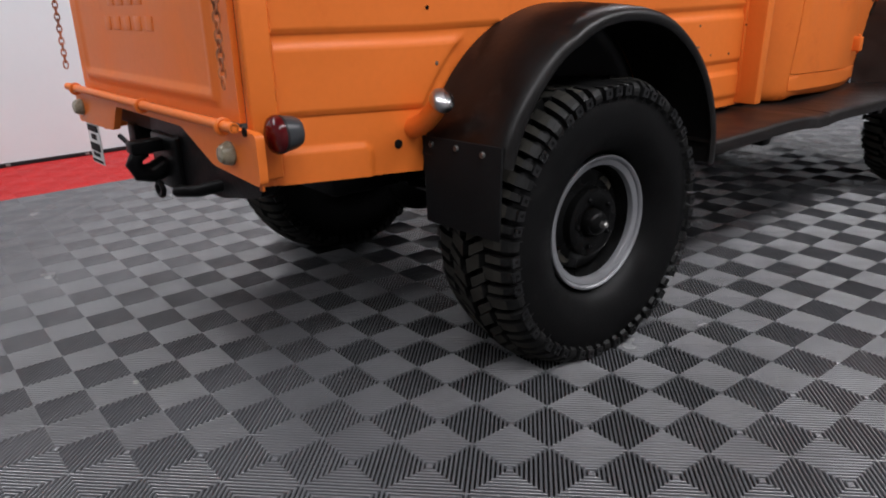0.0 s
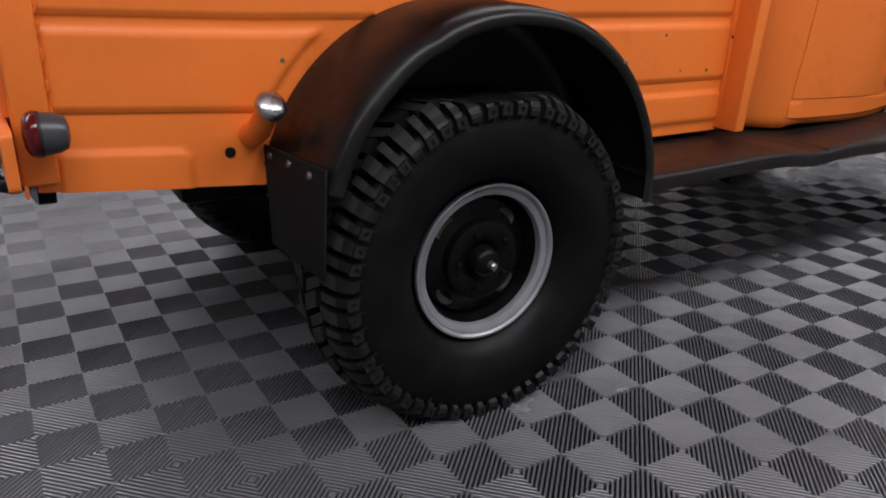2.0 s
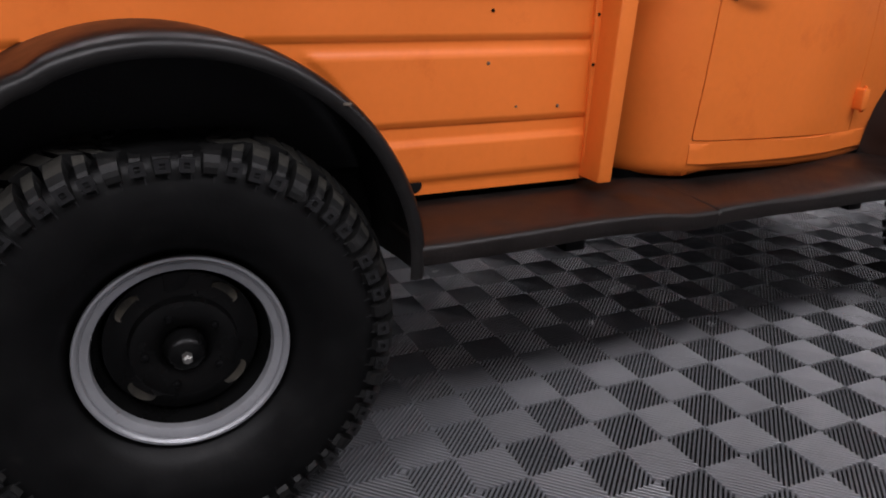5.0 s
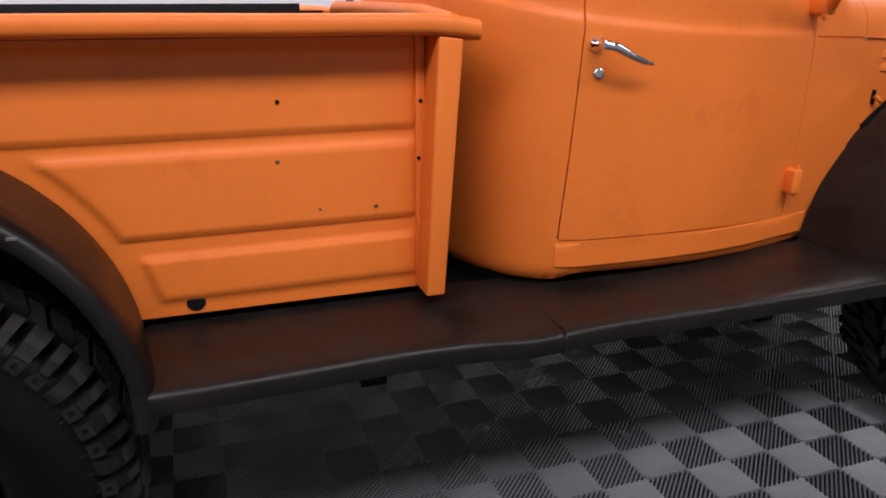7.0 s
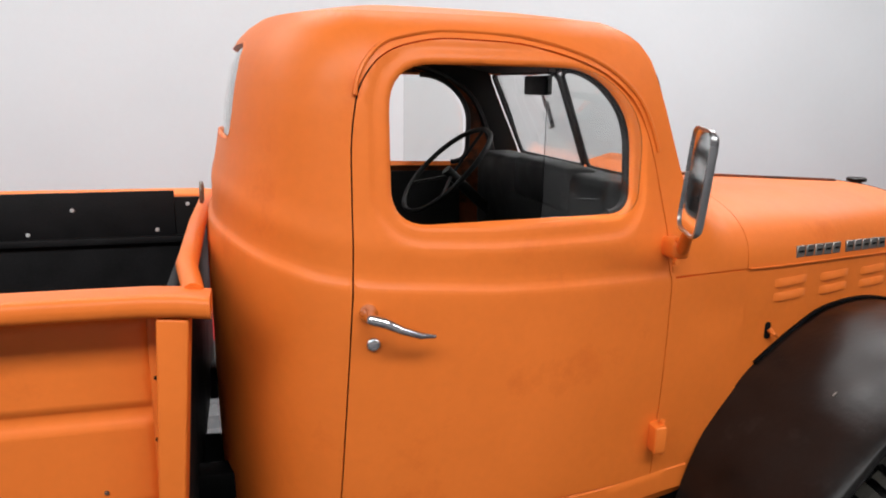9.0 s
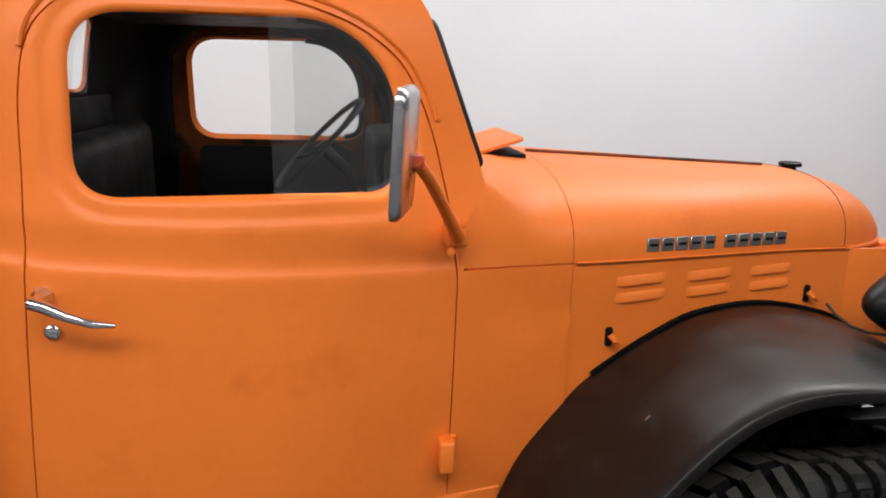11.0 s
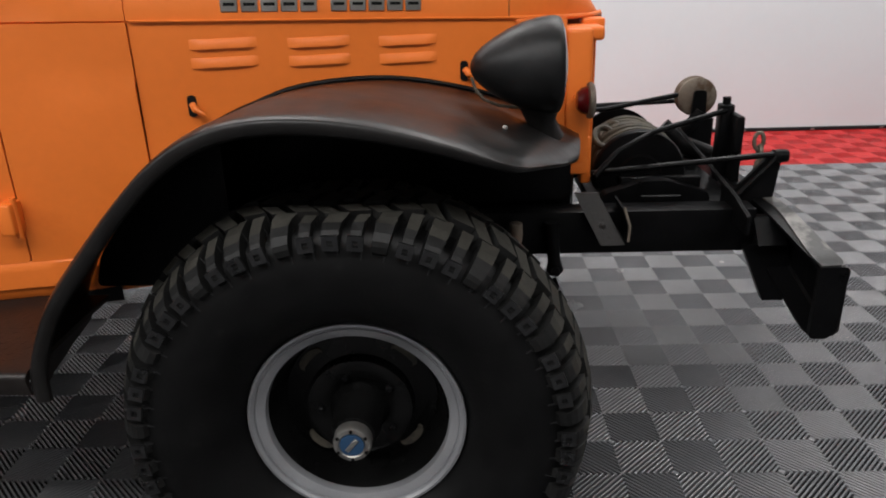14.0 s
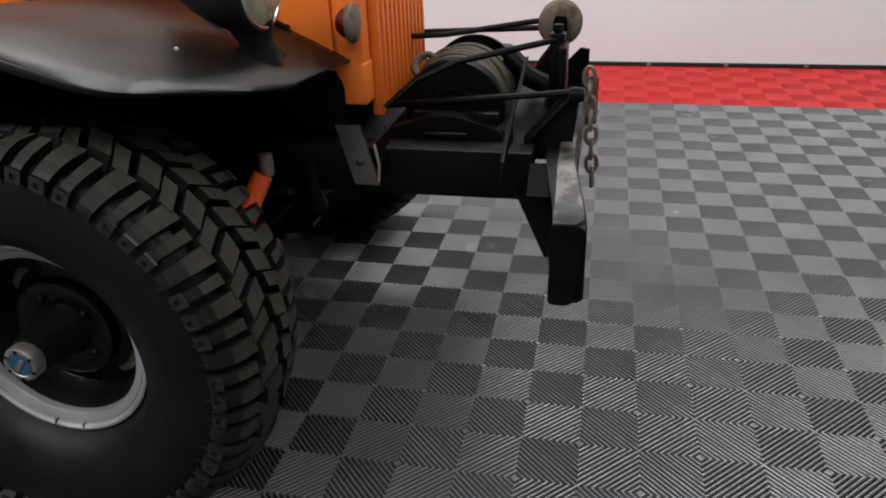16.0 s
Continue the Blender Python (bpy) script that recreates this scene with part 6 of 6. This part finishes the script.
beam("winch_handle", 4.14, 4.25, 0.585, 0.60, 0.795, 0.803, CHASSIS, winch)
beam("winch_gearbox", 4.08, 4.30, 1.13, 1.30, 0.74, 0.885, parent=winch, bevel=0.03)


def web(edge, inner, t=0.006):
    """A thin upright plate between a bent outer edge and an inner line."""
    bm = bmesh.new()
    rows = [[bm.verts.new((p[0] + d, q, p[2])) for d in (-t, 0.0) for q in (p[1], max(inner, p[1] + 0.01))] for p in edge]
    for a, b in zip(rows, rows[1:]):
        for m, n in ((0, 1), (1, 3), (3, 2), (2, 0)):
            bm.faces.new((a[m], a[n], b[n], b[m]))
    for r in (rows[0], rows[-1]):
        bm.faces.new((r[0], r[1], r[3], r[2]))
    bmesh.ops.recalc_face_normals(bm, faces=bm.faces)
    return bm


def leaning_plate(x0, x1, slant, y0, y1, z0, z1, t=0.008):
    """A plate bolted to the rail, its top set further in and further back than its foot."""
    bm = bmesh.new()
    v = [bm.verts.new((x - slant * k, y0 + (y1 - y0) * k + d, z0 + (z1 - z0) * k)) for d in (0.0, t) for x, k in ((x0, 0), (x1, 0), (x1, 1), (x0, 1))]
    for q in ((0, 1, 2, 3), (7, 6, 5, 4), (0, 4, 5, 1), (1, 5, 6, 2), (2, 6, 7, 3), (3, 7, 4, 0)):
        bm.faces.new([v[k] for k in q])
    bmesh.ops.recalc_face_normals(bm, faces=bm.faces)
    return bm


for x, y0 in ((4.00, 0.42), (4.335, 0.40)):
    back = x < 4.1
    plate = leaning_plate(x + 0.011, x + 0.072, 0.062, y0 + 0.02, y0 + 0.085, 0.718, 0.840) if back else leaning_plate(x + 0.078, x + 0.150, 0.0, y0 + 0.05, y0 + 0.10, 0.705, 0.765)
    br = part("bracket", plate, BOARD if back else CHASSIS, frame_rail, "dusty steel bracket" if back else "black steel bracket")
    edge = [(x + 0.075, y0, 0.735), (x + 0.078, y0 + 0.005, 0.775), (x + 0.065, y0 + 0.02, 0.820), (x + 0.035, y0 + 0.08, 0.868), (x + 0.0, y0 + 0.16, 0.92)]
    edge = edge[:3] if back else [(4.362, 0.399, 0.755), (4.364, 0.405, 0.800), (4.362, 0.50, 0.826), (4.357, 0.75, 0.860), (4.352, 1.02, 0.896)]
    part("bracket_web", web(edge, y0 + 0.12 if back else 0.60), CHASSIS, br)
    part("bracket_edge", tube(edge, 0.0035, 8), RUSTY if back else CHASSIS, br, "bare metal bracket edge" if back else "")
    if back:
        part("bracket_bolt", lathe([(0.010, -0.004), (0.010, 0.004), (0.0, 0.006)], Matrix.Translation((x + 0.018, y0 + 0.044, 0.765)) @ Matrix.Rotation(radians(65), 4, "X"), 8), BOARD, br, smooth=0)
gus = part("bumper_gusset", prism([(4.385, 0.735), (4.500, 0.735), (4.516, 0.905), (4.494, 0.914), (4.388, 0.790)], 0.616, 0.630), CHASSIS, bump, "triangular bumper gusset")
part("gusset_brace", tube([(4.395, 0.609, 0.780), (4.500, 0.609, 0.898)], 0.008, 8), CHASSIS, gus)
part("gusset_bolt", lathe([(0.017, -0.016), (0.019, 0.0), (0.017, 0.018), (0.0, 0.02)], Matrix.Translation((4.508, 0.612, 0.900)) @ Matrix.Rotation(radians(90), 4, "Y"), 12), CHASSIS, gus)
part("gusset_far", prism([(4.385, 0.735), (4.520, 0.735), (4.522, 0.885), (4.495, 0.890), (4.385, 0.775)], 1.19, 1.205), CHASSIS, bump)
gp = part("guide_post", box(4.425, 4.465, 0.850, 0.895, 0.76, 0.995, 0.006), CHASSIS, bump, "black upright cable guide post")
part("post_plate", box(4.452, 4.474, 0.785, 0.88, 0.76, 0.972, 0.006), CHASSIS, gp)
part("post_bolt", lathe([(0.012, -0.01), (0.013, 0.02), (0.0, 0.022)], Matrix.Translation((4.445, 0.872, 0.995)), 8), CHASSIS, gp, smooth=0)
pul = part("pulley", lathe([(0.0, -0.030), (0.052, -0.030), (0.063, -0.024), (0.064, -0.018), (0.044, -0.006), (0.044, 0.006), (0.064, 0.018), (0.063, 0.024), (0.052, 0.030), (0.0, 0.030)], Matrix.Translation((4.434, 1.136, 0.974)) @ Matrix.Rotation(radians(90), 4, "X"), 40), RUSTY, bump, "grooved steel cable pulley")
part("pulley_yoke", prism(rounded([(4.40, 0.76), (4.465, 0.76), (4.456, 1.000), (4.418, 1.000)], 0.012), 1.086, 1.099), CHASSIS, pul)
part("pulley_arm", tube([(4.36, 1.10, 0.80), (4.40, 1.09, 0.87), (4.445, 1.085, 0.93)], 0.022, 10), CHASSIS, pul)
part("tow_pipe", tube([(4.30, 1.02, 0.90), (4.36, 1.0, 0.845), (4.45, 0.98, 0.81)], 0.03, 12), CHASSIS, bump)
rods = [((3.87, 0.755, 0.808), (4.2, 0.688, 0.857), (4.51, 0.612, 0.906)), ((4.03, 0.66, 0.842), (4.10, 0.70, 0.902), (4.20, 0.745, 0.942), (4.44, 0.855, 0.978)), ((4.00, 1.00, 0.956), (4.12, 1.01, 0.961), (4.42, 1.14, 0.986)), ((4.00, 1.16, 0.940), (4.43, 1.18, 0.953))]
for r in rods:
    part("brace_rod", tube(r, 0.0085, 8), CHASSIS, bump, "thin black brace rod")
chain("tow_chain", (4.532, 0.82, 0.892), 8, 0.0365, (0.003, -0.008, 0), RUSTY, bump, "rusty chain hanging off the bumper", 0.022, 0.006)

# ---- the cab and all before it sit a little lower and further forward than drawn above, and slightly askew on the chassis ----
SLIDE = [(0.70, 0.0), (1.30, 0.016), (1.47, 0.020), (1.62, 0.012), (1.85, 0.010), (2.65, 0.008), (3.68, 0.008), (4.50, 0.005)]


def settle(ob):
    if ob.type == "MESH" and not ob.name.startswith("wheel"):
        for v in ob.data.vertices:
            x, y, z = v.co
            k = min(1.0, max(0.0, (x - 1.42) / 0.20))
            k = k * k * (3 - 2 * k)
            far = max(0.0, min(1.0, (y - 1.2) / 0.3)) * max(0.0, min(1.0, (2.75 - x) / 0.15)) * max(0.0, min(1.0, (x - 1.62) / 0.15))
            tail = min(1.0, max(0.0, (-0.72 - x) / 0.08)) * (y - 0.2)
            v.co = (x + lerp_table(SLIDE, x) - 0.035 * far - 0.026 * tail, y + 0.012 * k, z * (1 - 0.0165 * k) - 0.011 * tail)
    for c in ob.children:
        if not c.name.startswith("wheel") or c.name.startswith("wheel_house"):
            settle(c)


settle(truck)

# ---- floor tiles, last because they are many ----
tiles()
